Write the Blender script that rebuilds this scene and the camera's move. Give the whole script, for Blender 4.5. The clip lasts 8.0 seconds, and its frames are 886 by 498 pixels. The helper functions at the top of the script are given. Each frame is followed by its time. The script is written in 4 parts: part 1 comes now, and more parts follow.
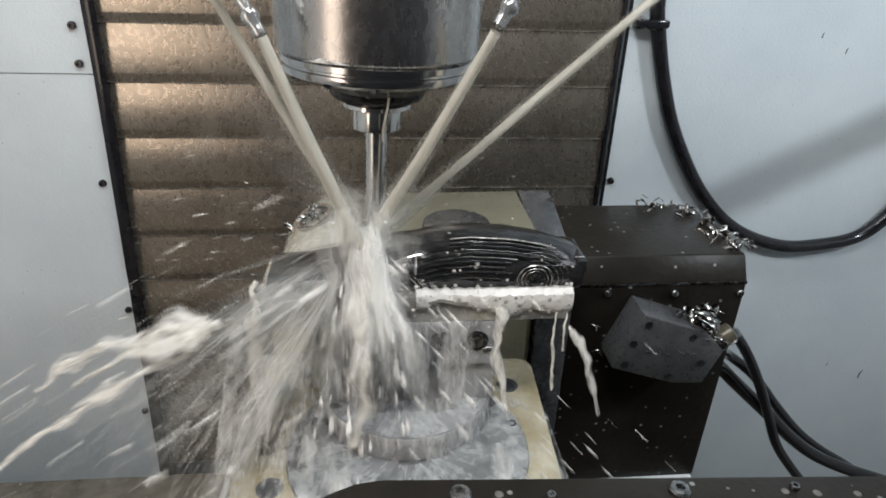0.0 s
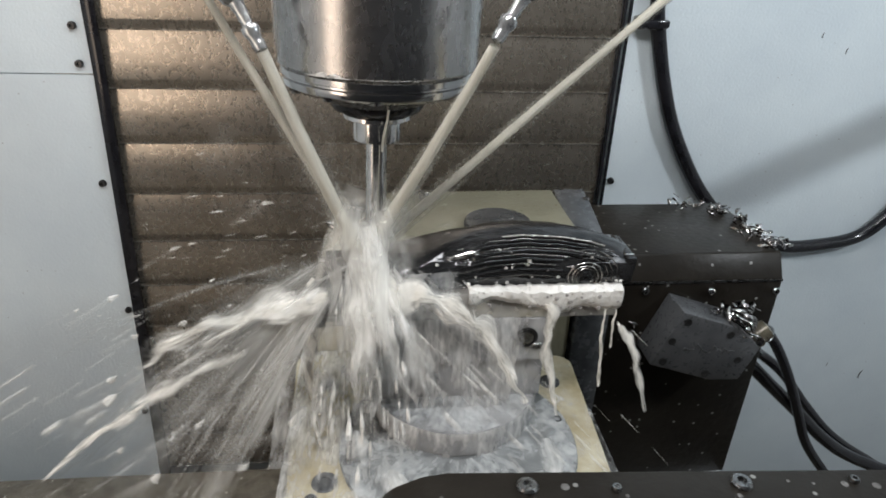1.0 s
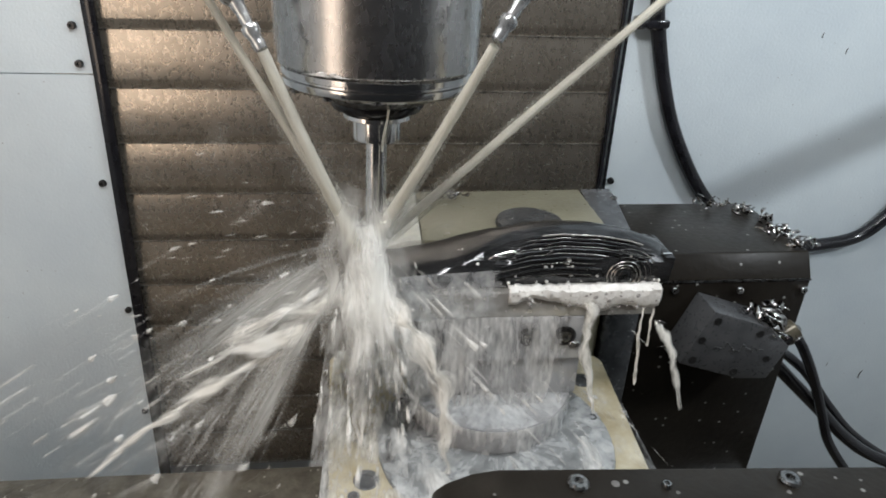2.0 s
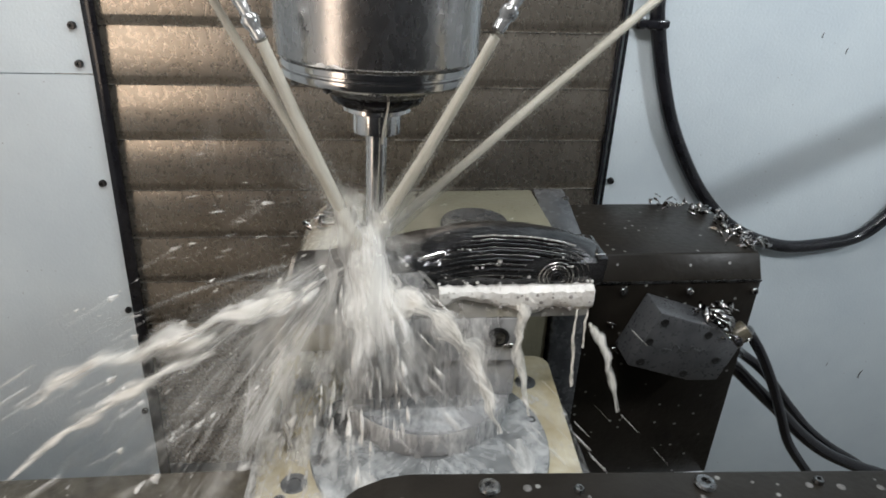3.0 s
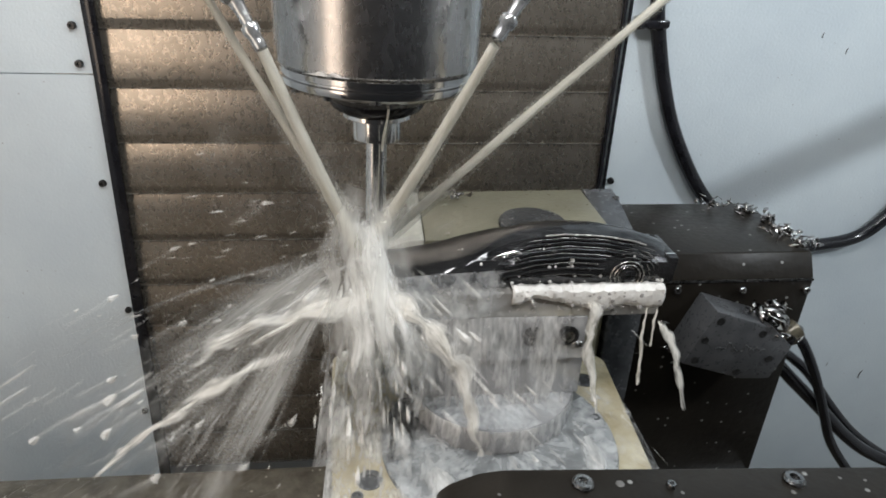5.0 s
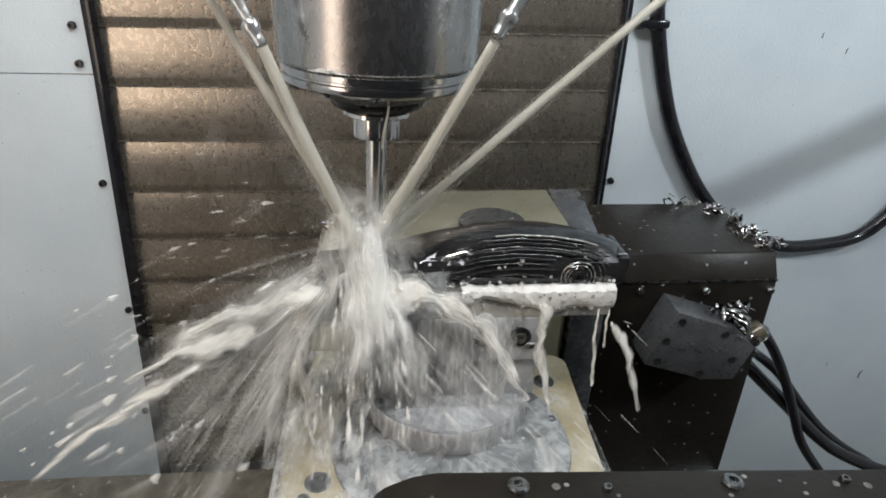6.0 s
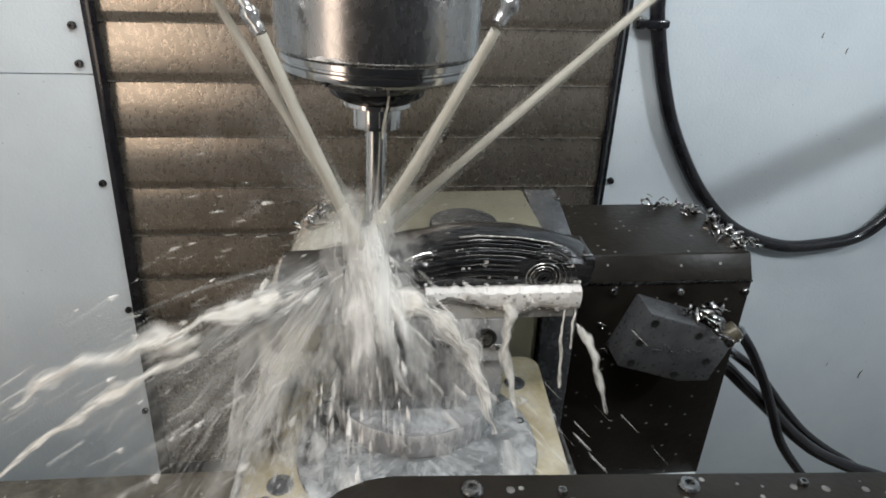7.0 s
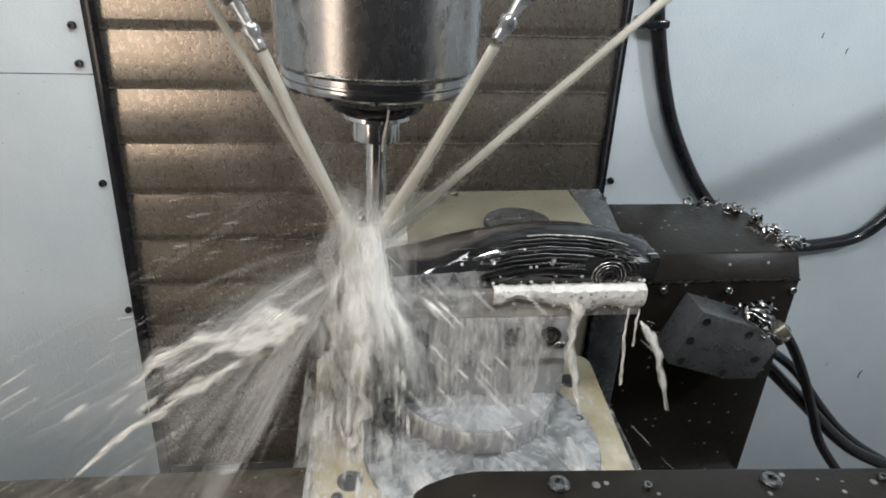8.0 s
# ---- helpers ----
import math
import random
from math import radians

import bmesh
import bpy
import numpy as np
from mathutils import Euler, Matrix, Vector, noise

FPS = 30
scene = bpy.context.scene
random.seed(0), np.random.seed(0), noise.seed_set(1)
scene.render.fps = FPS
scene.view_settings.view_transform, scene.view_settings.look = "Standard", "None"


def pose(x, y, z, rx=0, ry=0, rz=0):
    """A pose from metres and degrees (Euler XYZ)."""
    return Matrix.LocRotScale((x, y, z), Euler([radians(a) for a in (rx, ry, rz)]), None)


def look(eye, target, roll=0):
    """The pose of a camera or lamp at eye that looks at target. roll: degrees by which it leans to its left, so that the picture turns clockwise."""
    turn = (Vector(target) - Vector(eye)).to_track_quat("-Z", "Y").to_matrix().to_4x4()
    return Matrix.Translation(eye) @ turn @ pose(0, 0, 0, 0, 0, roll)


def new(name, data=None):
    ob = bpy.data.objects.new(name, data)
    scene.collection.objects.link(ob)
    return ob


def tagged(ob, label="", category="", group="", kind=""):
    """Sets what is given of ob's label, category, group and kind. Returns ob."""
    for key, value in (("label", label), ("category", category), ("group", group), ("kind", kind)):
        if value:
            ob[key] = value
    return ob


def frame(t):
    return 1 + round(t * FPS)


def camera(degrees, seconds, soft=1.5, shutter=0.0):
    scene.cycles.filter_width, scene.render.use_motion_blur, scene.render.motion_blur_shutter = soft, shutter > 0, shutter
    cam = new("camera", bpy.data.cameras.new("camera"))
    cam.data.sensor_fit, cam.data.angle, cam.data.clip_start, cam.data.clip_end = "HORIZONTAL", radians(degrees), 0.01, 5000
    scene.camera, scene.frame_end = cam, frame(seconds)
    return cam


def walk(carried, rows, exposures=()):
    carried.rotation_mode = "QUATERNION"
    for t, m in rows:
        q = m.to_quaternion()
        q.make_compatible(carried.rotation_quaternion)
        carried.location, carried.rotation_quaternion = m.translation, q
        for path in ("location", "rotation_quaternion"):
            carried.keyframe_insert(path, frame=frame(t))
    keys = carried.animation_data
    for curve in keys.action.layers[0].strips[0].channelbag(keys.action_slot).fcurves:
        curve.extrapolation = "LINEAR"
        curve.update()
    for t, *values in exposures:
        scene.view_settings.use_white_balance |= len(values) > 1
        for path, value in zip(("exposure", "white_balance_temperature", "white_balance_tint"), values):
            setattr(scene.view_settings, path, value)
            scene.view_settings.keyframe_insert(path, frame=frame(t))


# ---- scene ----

import itertools
EYE = pose(0, 0, 1.6, 90 - 26.75, -1.75, -5.25)
cam = camera(70.5, 8.0, soft=1.7, shutter=0.5)
walk(cam, [(0.0, EYE), (8.0, EYE)])

# how the machine table travels: seconds, sideways, ahead
TABLE = [
    (0.0, 0.0035, 0.0003), (0.1, 0.0003, 0.0005), (0.2, 0.0006, 0.001), (0.3, 0.0072, 0.003), (0.5, 0.0221, 0.0042), (1.0, 0.056, 0.0042),
    (1.3, 0.0765, 0.0043), (1.6, 0.0965, 0.0043), (1.72, 0.1025, 0.0045), (1.8, 0.104, 0.0047), (1.88, 0.103, 0.0048), (2.0, 0.0965, 0.0048), (2.3, 0.0745, 0.0046),
    (2.5, 0.0606, 0.0044), (3.0, 0.0264, 0.0049), (3.2, 0.0125, 0.0045), (3.3, 0.0045, 0.002), (3.4, 0.0003, 0.0003), (3.5, 0.0002, 0.0003),
    (3.6, 0.0068, 0.002), (3.7, 0.0132, 0.0043), (4.0, 0.0335, 0.0047), (4.5, 0.0672, 0.004), (4.8, 0.0875, 0.0042), (5.0, 0.100, 0.0045),
    (5.1, 0.1045, 0.0047), (5.18, 0.1045, 0.0048), (5.28, 0.0985, 0.005), (5.6, 0.0765, 0.005), (6.0, 0.0491, 0.005), (6.5, 0.0152, 0.0042), (6.6, 0.0078, 0.004),
    (6.7, 0.0020, 0.0036), (6.8, 0.0012, 0.0036), (6.9, 0.0062, 0.0038), (7.0, 0.0130, 0.004), (7.5, 0.0471, 0.0052), (8.0, 0.0809, 0.0046)]
# how the spindle head rises and falls
HEAD = [
    (0.0, -0.0024), (0.2, -0.0012), (0.5, -0.0056), (0.8, -0.0105), (1.0, -0.0128), (1.25, -0.0137), (1.8, -0.0118), (2.3, -0.0136), (2.5, -0.0128), (2.75, -0.0098),
    (3.0, -0.0057), (3.25, -0.0018), (3.45, 0.0), (3.65, -0.0018), (4.0, -0.0071), (4.25, -0.0110), (4.5, -0.0134), (4.7, -0.0137), (5.15, -0.0116),
    (5.6, -0.0135), (5.8, -0.0122), (6.0, -0.0095), (6.25, -0.0058), (6.5, -0.0023), (6.75, -0.0004), (7.0, -0.0008), (7.25, -0.0042), (7.5, -0.0080),
    (7.75, -0.0112), (8.0, -0.0128)]

# how the stream over the bar swings out and back: seconds, turn, droop
SWING = [(0.0, -70, 34), (0.3, -18, 10), (0.5, -6, 2), (0.8, 0, -6), (1.1, 4, -10), (1.7, -10, 4), (2.2, -40, 20), (2.5, -70, 34), (2.8, -30, 14), (3.0, -4, 0), (3.2, 0, 0), (3.5, -72, 34), (3.8, -20, 8),
         (4.0, -4, 0), (4.5, 2, -12), (5.2, -20, 8), (5.8, 0, -4), (6.0, 4, -10), (6.5, -4, 0), (7.0, -2, 2), (7.2, -2, 2), (7.5, 2, -4), (7.8, -50, 24), (8.0, -72, 34)]

# ---- light ----
world = bpy.data.worlds.new("world")
world.use_nodes = True
scene.world = world
world.node_tree.nodes["Background"].inputs["Color"].default_value = (0.6, 0.7, 0.8, 1)
world.node_tree.nodes["Background"].inputs["Strength"].default_value = 0.05
scene.view_settings.exposure = 0.0


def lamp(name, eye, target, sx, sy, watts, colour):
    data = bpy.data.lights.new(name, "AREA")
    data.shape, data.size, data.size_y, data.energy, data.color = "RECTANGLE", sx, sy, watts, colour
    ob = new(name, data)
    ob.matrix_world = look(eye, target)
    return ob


# unseen lamp, inferred from the hose's shadow on the wall
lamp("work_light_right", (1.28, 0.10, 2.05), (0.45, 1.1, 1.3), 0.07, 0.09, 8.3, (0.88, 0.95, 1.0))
# unseen warm source, inferred from the reflection on the left slats
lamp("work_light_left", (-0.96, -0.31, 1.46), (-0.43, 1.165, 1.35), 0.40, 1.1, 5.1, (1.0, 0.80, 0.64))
# no known source: added from the front to brighten the coolant
lamp("added_front_light", (-0.05, 0.06, 2.30), (-0.03, 0.60, 1.25), 0.7, 0.14, 12.4, (0.985, 0.98, 0.975))
# unseen strip, placed high so that the walls darken downwards
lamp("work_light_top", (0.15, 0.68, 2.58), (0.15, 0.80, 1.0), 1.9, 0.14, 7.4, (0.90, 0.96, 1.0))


# ---- materials ----
def mat(name, c1, c2, rough=0.5, metal=0.0, scale=12.0, bump=0.0, bscale=120.0, stretch=(1, 1, 1), rvar=0.12, alpha=None, spots=None, island=0.0, coat=0.0, transmission=0.0, spec=0.5):
    """A surface of two tones in soft patches with fine grain; alpha: (least, most) cover; spots: (colour, scale, share) of small dried drops."""
    m = bpy.data.materials.new(name)
    m.use_nodes = True
    t = m.node_tree
    n, l = t.nodes, t.links
    b = n["Principled BSDF"]
    co = n.new("ShaderNodeTexCoord")
    mp = n.new("ShaderNodeMapping")
    mp.inputs["Scale"].default_value = stretch
    l.new(co.outputs["Object"], mp.inputs["Vector"])
    big = n.new("ShaderNodeTexNoise")
    big.inputs["Scale"].default_value, big.inputs["Detail"].default_value, big.inputs["Roughness"].default_value = scale, 6, 0.6
    l.new(mp.outputs["Vector"], big.inputs["Vector"])
    fine = n.new("ShaderNodeTexNoise")
    fine.inputs["Scale"].default_value, fine.inputs["Detail"].default_value = bscale, 4
    l.new(mp.outputs["Vector"], fine.inputs["Vector"])
    ramp = n.new("ShaderNodeValToRGB")
    ramp.color_ramp.elements[0].position, ramp.color_ramp.elements[1].position = 0.33, 0.67
    ramp.color_ramp.elements[0].color, ramp.color_ramp.elements[1].color = (*c1, 1), (*c2, 1)
    l.new(big.outputs["Fac"], ramp.inputs["Fac"])
    colour = ramp.outputs["Color"]
    if spots:
        sc, ss, share = spots
        v = n.new("ShaderNodeTexVoronoi")
        v.inputs["Scale"].default_value = ss
        l.new(co.outputs["Object"], v.inputs["Vector"])
        r2 = n.new("ShaderNodeValToRGB")
        r2.color_ramp.elements[0].position, r2.color_ramp.elements[1].position = share * 0.7, share
        r2.color_ramp.elements[0].color, r2.color_ramp.elements[1].color = (1, 1, 1, 1), (0, 0, 0, 1)
        l.new(v.outputs["Distance"], r2.inputs["Fac"])
        g = n.new("ShaderNodeMath")
        g.operation = "GREATER_THAN"
        g.inputs[1].default_value = 0.62
        sep = n.new("ShaderNodeSeparateColor")
        l.new(v.outputs["Color"], sep.inputs["Color"])
        l.new(sep.outputs["Red"], g.inputs[0])
        mu = n.new("ShaderNodeMath")
        mu.operation = "MULTIPLY"
        l.new(r2.outputs["Color"], mu.inputs[0])
        l.new(g.outputs["Value"], mu.inputs[1])
        mx = n.new("ShaderNodeMixRGB")
        mx.inputs["Color2"].default_value = (*sc, 1)
        l.new(mu.outputs["Value"], mx.inputs["Fac"])
        l.new(colour, mx.inputs["Color1"])
        colour = mx.outputs["Color"]
    l.new(colour, b.inputs["Base Color"])
    rr = n.new("ShaderNodeMapRange")
    rr.inputs["To Min"].default_value, rr.inputs["To Max"].default_value = max(0.02, rough - rvar), min(1, rough + rvar)
    l.new(fine.outputs["Fac"], rr.inputs["Value"])
    l.new(rr.outputs["Result"], b.inputs["Roughness"])
    b.inputs["Metallic"].default_value = metal
    b.inputs["Specular IOR Level"].default_value = spec
    b.inputs["Coat Weight"].default_value = coat
    b.inputs["Coat Roughness"].default_value = 0.08
    b.inputs["Transmission Weight"].default_value = transmission
    b.inputs["IOR"].default_value = 1.45 if not transmission else 1.33
    if bump:
        bp = n.new("ShaderNodeBump")
        bp.inputs["Strength"].default_value, bp.inputs["Distance"].default_value = 1.0, bump
        l.new(fine.outputs["Fac"], bp.inputs["Height"])
        l.new(bp.outputs["Normal"], b.inputs["Normal"])
    if alpha:
        ar = n.new("ShaderNodeMapRange")
        ar.inputs["From Min"].default_value, ar.inputs["From Max"].default_value = 0.36, 0.64
        ar.inputs["To Min"].default_value, ar.inputs["To Max"].default_value = alpha
        l.new(big.outputs["Fac"], ar.inputs["Value"])
        out = ar.outputs["Result"]
        if island:
            geo = n.new("ShaderNodeNewGeometry")
            ir = n.new("ShaderNodeMapRange")
            ir.inputs["To Min"].default_value, ir.inputs["To Max"].default_value = 1 - island, 1
            l.new(geo.outputs["Random Per Island"], ir.inputs["Value"])
            k = n.new("ShaderNodeMath")
            k.operation = "MULTIPLY"
            l.new(out, k.inputs[0])
            l.new(ir.outputs["Result"], k.inputs[1])
            out = k.outputs["Value"]
        l.new(out, b.inputs["Alpha"])
    return m


PAINT = mat("wall_paint", (0.56, 0.62, 0.66), (0.63, 0.69, 0.72), 0.34, scale=5, bump=0.0007, bscale=200, spots=((0.44, 0.46, 0.48), 42, 0.07), coat=0.15)
PAINT2 = mat("enclosure_paint", (0.58, 0.61, 0.63), (0.66, 0.69, 0.71), 0.5, scale=4)
DARKROOM = mat("door_window", (0.03, 0.032, 0.036), (0.05, 0.05, 0.055), 0.25, scale=3)
SLAT = mat("slat_steel", (0.31, 0.275, 0.228), (0.42, 0.375, 0.320), 0.28, 0.8, 7, 0.00042, 125, (1, 1, 0.7), spots=((0.58, 0.55, 0.50), 95, 0.12))
# slat edge in patches of near-black and mid grey
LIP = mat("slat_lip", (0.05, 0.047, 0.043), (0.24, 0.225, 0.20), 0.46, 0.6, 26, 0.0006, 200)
RUBBER = mat("black_rubber", (0.008, 0.008, 0.010), (0.016, 0.016, 0.019), 0.16, scale=30, rvar=0.05)
STEEL = mat("ground_steel", (0.50, 0.50, 0.50), (0.60, 0.60, 0.60), 0.16, 1.0, 40, 0.00006, 300, (1, 1, 0.1))
CHROME = mat("polished_steel", (0.62, 0.61, 0.60), (0.74, 0.73, 0.72), 0.17, 1.0, 60)
HOUSING = mat("spindle_steel", (0.33, 0.325, 0.32), (0.43, 0.42, 0.41), 0.27, 1.0, 14, 0.00002, 160, (1, 1, 0.5), spots=((0.62, 0.63, 0.62), 130, 0.08), rvar=0.06)
SCREW = mat("screw_steel", (0.12, 0.12, 0.12), (0.30, 0.30, 0.30), 0.28, 1.0, 200)
DARKSCREW = mat("blackened_screw", (0.03, 0.03, 0.033), (0.07, 0.07, 0.07), 0.3, 0.7, 200)
DARKPAINT = mat("dark_cover_paint", (0.009, 0.0075, 0.006), (0.017, 0.0145, 0.0115), 0.36, 0.0, 16, 0.0004, 120, spots=((0.20, 0.20, 0.19), 70, 0.17), spec=0.22)
TAN = mat("tan_casting_paint", (0.165, 0.153, 0.106), (0.21, 0.196, 0.140), 0.32, scale=14, bump=0.0005, bscale=160)
CREAM = mat("cream_wet_casting", (0.265, 0.218, 0.122), (0.45, 0.405, 0.30), 0.22, scale=26, bump=0.0016, bscale=60, coat=0.4)
SPLAT = mat("dried_splat", (0.06, 0.058, 0.055), (0.14, 0.135, 0.13), 0.5, 0.0, 200)
SIDESTEEL = mat("dark_wet_side_steel", (0.045, 0.048, 0.052), (0.12, 0.124, 0.13), 0.26, 0.3, 26, 0.0005, 90, spots=((0.25, 0.25, 0.25), 90, 0.14))
# casting with the light on its wet rounded end put into the colour
LITCAST = mat("lit_wet_casting", (0.46, 0.44, 0.37), (0.58, 0.56, 0.49), 0.25, scale=20, bump=0.0005, bscale=140, coat=0.4)
GREYCAST = mat("grey_wet_steel", (0.06, 0.063, 0.067), (0.14, 0.145, 0.15), 0.25, 0.5, 18, 0.0005, 90)
PLATTER = mat("platter_steel", (0.10, 0.108, 0.112), (0.23, 0.242, 0.245), 0.2, 0.25, 34, 0.001, 70, coat=0.5)
FIXTURE = mat("fixture_steel", (0.22, 0.22, 0.23), (0.42, 0.42, 0.42), 0.24, 0.35, 24, 0.0007, 80, (1, 1, 0.4), coat=0.3)
# wet aluminium with its dark reflections put into the base colour
ALU = mat("reflection_dark_aluminium", (0.030, 0.032, 0.034), (0.085, 0.085, 0.088), 0.17, 0.75, 40, 0.0012, 75, (0.6, 1, 1.5))
# same aluminium, its broken glints put into the base colour
GLINT = mat("glint_coloured_ridge", (0.03, 0.03, 0.03), (0.42, 0.41, 0.39), 0.22, 0.9, 70)
ALUBAR = mat("aluminium_stock", (0.42, 0.41, 0.39), (0.60, 0.58, 0.54), 0.25, 0.6, 24, 0.0006, 90, coat=0.4)
SENSOR = mat("grey_anodised_box", (0.06, 0.063, 0.067), (0.10, 0.103, 0.108), 0.3, 0.3, 30, 0.0003, 200)
HOLE = mat("dark_hole", (0.008, 0.008, 0.008), (0.015, 0.015, 0.015), 0.6)
CHIP = mat("metal_chips", (0.05, 0.048, 0.046), (0.66, 0.64, 0.63), 0.14, 1.0, 120)
TABLEIRON = mat("table_iron", (0.075, 0.065, 0.05), (0.17, 0.155, 0.125), 0.35, 0.2, 30, 0.003, 70, spots=((0.45, 0.42, 0.36), 60, 0.16))
PLASTIC = mat("clear_nozzle_plastic", (0.20, 0.205, 0.21), (0.50, 0.51, 0.51), 0.10, 0.55, 90, 0.0004, 140, coat=0.6, transmission=0.3)
BRASS = mat("cable_gland", (0.06, 0.054, 0.040), (0.15, 0.135, 0.10), 0.3, 0.3, 60)
FOAM = mat("white_foam", (0.60, 0.58, 0.55), (0.74, 0.73, 0.70), 0.45, 0.0, 60, 0.002, 150, spots=((0.40, 0.38, 0.35), 210, 0.26))
STRINGS = mat("milky_coolant_string", (0.74, 0.72, 0.65), (0.86, 0.84, 0.78), 0.28, 0.0, 60, 0.0006, 120, alpha=(0.7, 1.0), coat=0.4)
FOAMV = mat("thin_foam", (0.70, 0.69, 0.66), (0.84, 0.83, 0.80), 0.5, 0.0, 40, 0.0015, 160, alpha=(-0.15, 0.95), spots=((0.40, 0.38, 0.36), 170, 0.2))
DROP = mat("coolant_drops", (0.66, 0.64, 0.60), (0.84, 0.82, 0.78), 0.25, 0.0, 60)


def milk(name, c1, c2, across, along, sharp, most=1.0, rough=0.35, fine=0.35, swirl=0.8, relief=0.0015):
    """Milky coolant torn into threads along its flow. The mesh says how well it covers at each place; across and along: threads for each metre."""
    m = bpy.data.materials.new(name)
    m.use_nodes = True
    n, l = m.node_tree.nodes, m.node_tree.links
    b = n["Principled BSDF"]
    uv, mp, info = n.new("ShaderNodeUVMap"), n.new("ShaderNodeMapping"), n.new("ShaderNodeObjectInfo")
    uv.uv_map = "flow"
    mp.inputs["Scale"].default_value = (across, along, 1)
    l.new(uv.outputs["UV"], mp.inputs["Vector"])

    def maths(op, a, c, clamp=False):
        k = n.new("ShaderNodeMath")
        k.operation, k.use_clamp = op, clamp
        for i, v in enumerate((a, c)):
            if isinstance(v, (int, float)):
                k.inputs[i].default_value = v
            else:
                l.new(v, k.inputs[i])
        return k.outputs["Value"]

    def grain(scale, detail, warp):
        t = n.new("ShaderNodeTexNoise")
        t.noise_dimensions = "4D"
        t.inputs["Scale"].default_value, t.inputs["Detail"].default_value, t.inputs["Distortion"].default_value = scale, detail, warp
        l.new(mp.outputs["Vector"], t.inputs["Vector"])
        l.new(maths("MULTIPLY", info.outputs["Random"], 40.0 + scale), t.inputs["W"])
        r = n.new("ShaderNodeMapRange")
        r.inputs["From Min"].default_value, r.inputs["From Max"].default_value = 0.30, 0.70
        l.new(t.outputs["Fac"], r.inputs["Value"])
        return r.outputs["Result"]
    big, small = grain(1.0, 3, swirl), grain(3.7, 3, 0.4)
    torn = maths("ADD", maths("MULTIPLY", big, 1 - fine), maths("MULTIPLY", small, fine))
    at = n.new("ShaderNodeAttribute")
    at.attribute_name = "cover"
    a = maths("MULTIPLY", maths("SUBTRACT", maths("ADD", torn, at.outputs["Fac"]), 1.0), sharp, True)
    l.new(maths("MULTIPLY", a, most), b.inputs["Alpha"])
    ramp = n.new("ShaderNodeValToRGB")
    ramp.color_ramp.elements[0].color, ramp.color_ramp.elements[1].color = (*c1, 1), (*c2, 1)
    l.new(small, ramp.inputs["Fac"])
    l.new(ramp.outputs["Color"], b.inputs["Base Color"])
    b.inputs["Roughness"].default_value = rough
    bp = n.new("ShaderNodeBump")
    bp.inputs["Strength"].default_value, bp.inputs["Distance"].default_value = 0.7, relief
    l.new(torn, bp.inputs["Height"])
    l.new(bp.outputs["Normal"], b.inputs["Normal"])
    # light that soaks through from the far side
    tr, clear, mix, keep = n.new("ShaderNodeBsdfTranslucent"), n.new("ShaderNodeBsdfTransparent"), n.new("ShaderNodeMixShader"), n.new("ShaderNodeMixShader")
    l.new(ramp.outputs["Color"], tr.inputs["Color"])
    l.new(maths("MULTIPLY", a, most), keep.inputs["Fac"])
    l.new(clear.outputs["BSDF"], keep.inputs[1])
    l.new(tr.outputs["BSDF"], keep.inputs[2])
    mix.inputs["Fac"].default_value = 0.4
    l.new(b.outputs["BSDF"], mix.inputs[1])
    l.new(keep.outputs["Shader"], mix.inputs[2])
    l.new(mix.outputs["Shader"], n["Material Output"].inputs["Surface"])
    return m


BUBBLE = mat("foam_bubble", (0.16, 0.15, 0.145), (0.42, 0.40, 0.38), 0.08, 0.0, 300, coat=0.8)
CREAMY, WHITE = ((0.66, 0.64, 0.56), (0.80, 0.78, 0.71)), ((0.84, 0.83, 0.79), (0.95, 0.94, 0.92))
JET = milk("milky_coolant_jet", *CREAMY, 60, 7, 1.6, 1.0)
SLEEVE = milk("coolant_mist_sleeve", *CREAMY, 50, 9, 1.0, 0.6)
CORE = milk("coolant_core", *WHITE, 34, 12, 2.2, 1.0)
MANTLE = milk("coolant_mantle", *WHITE, 55, 16, 1.8, 0.9)
SPRAY = milk("coolant_spray_sheet", (0.78, 0.77, 0.73), (0.92, 0.91, 0.88), 120, 17, 1.3, 0.62, fine=0.5)
HAZE = milk("coolant_haze", (0.78, 0.77, 0.73), (0.90, 0.89, 0.85), 34, 12, 0.95, 0.55, rough=0.7, fine=0.25)
FOG = milk("fine_coolant_fog", (0.80, 0.79, 0.75), (0.90, 0.89, 0.86), 13, 7, 0.75, 0.55, rough=0.8, fine=0.15, relief=0.0002)
RUN = milk("milky_film", (0.78, 0.78, 0.76), (0.94, 0.93, 0.91), 60, 16, 1.4, 0.9, rough=0.2)
VEILED = milk("thin_milky_film", (0.66, 0.69, 0.71), (0.88, 0.89, 0.89), 34, 22, 1.25, 0.74, rough=0.16)
STREAM = milk("thick_coolant_stream", (0.80, 0.78, 0.72), (0.93, 0.91, 0.87), 85, 20, 2.2, 1.0)

# ---- mesh helpers ----
BASE = {}


def thing(name, at, label, category, group="", kind=""):
    """An empty at the thing's base, under which its parts are linked."""
    ob = new(name)
    ob.empty_display_size = 0.02
    ob.location = at
    BASE[ob.name] = Vector(at)
    return tagged(ob, label, category, group, kind)


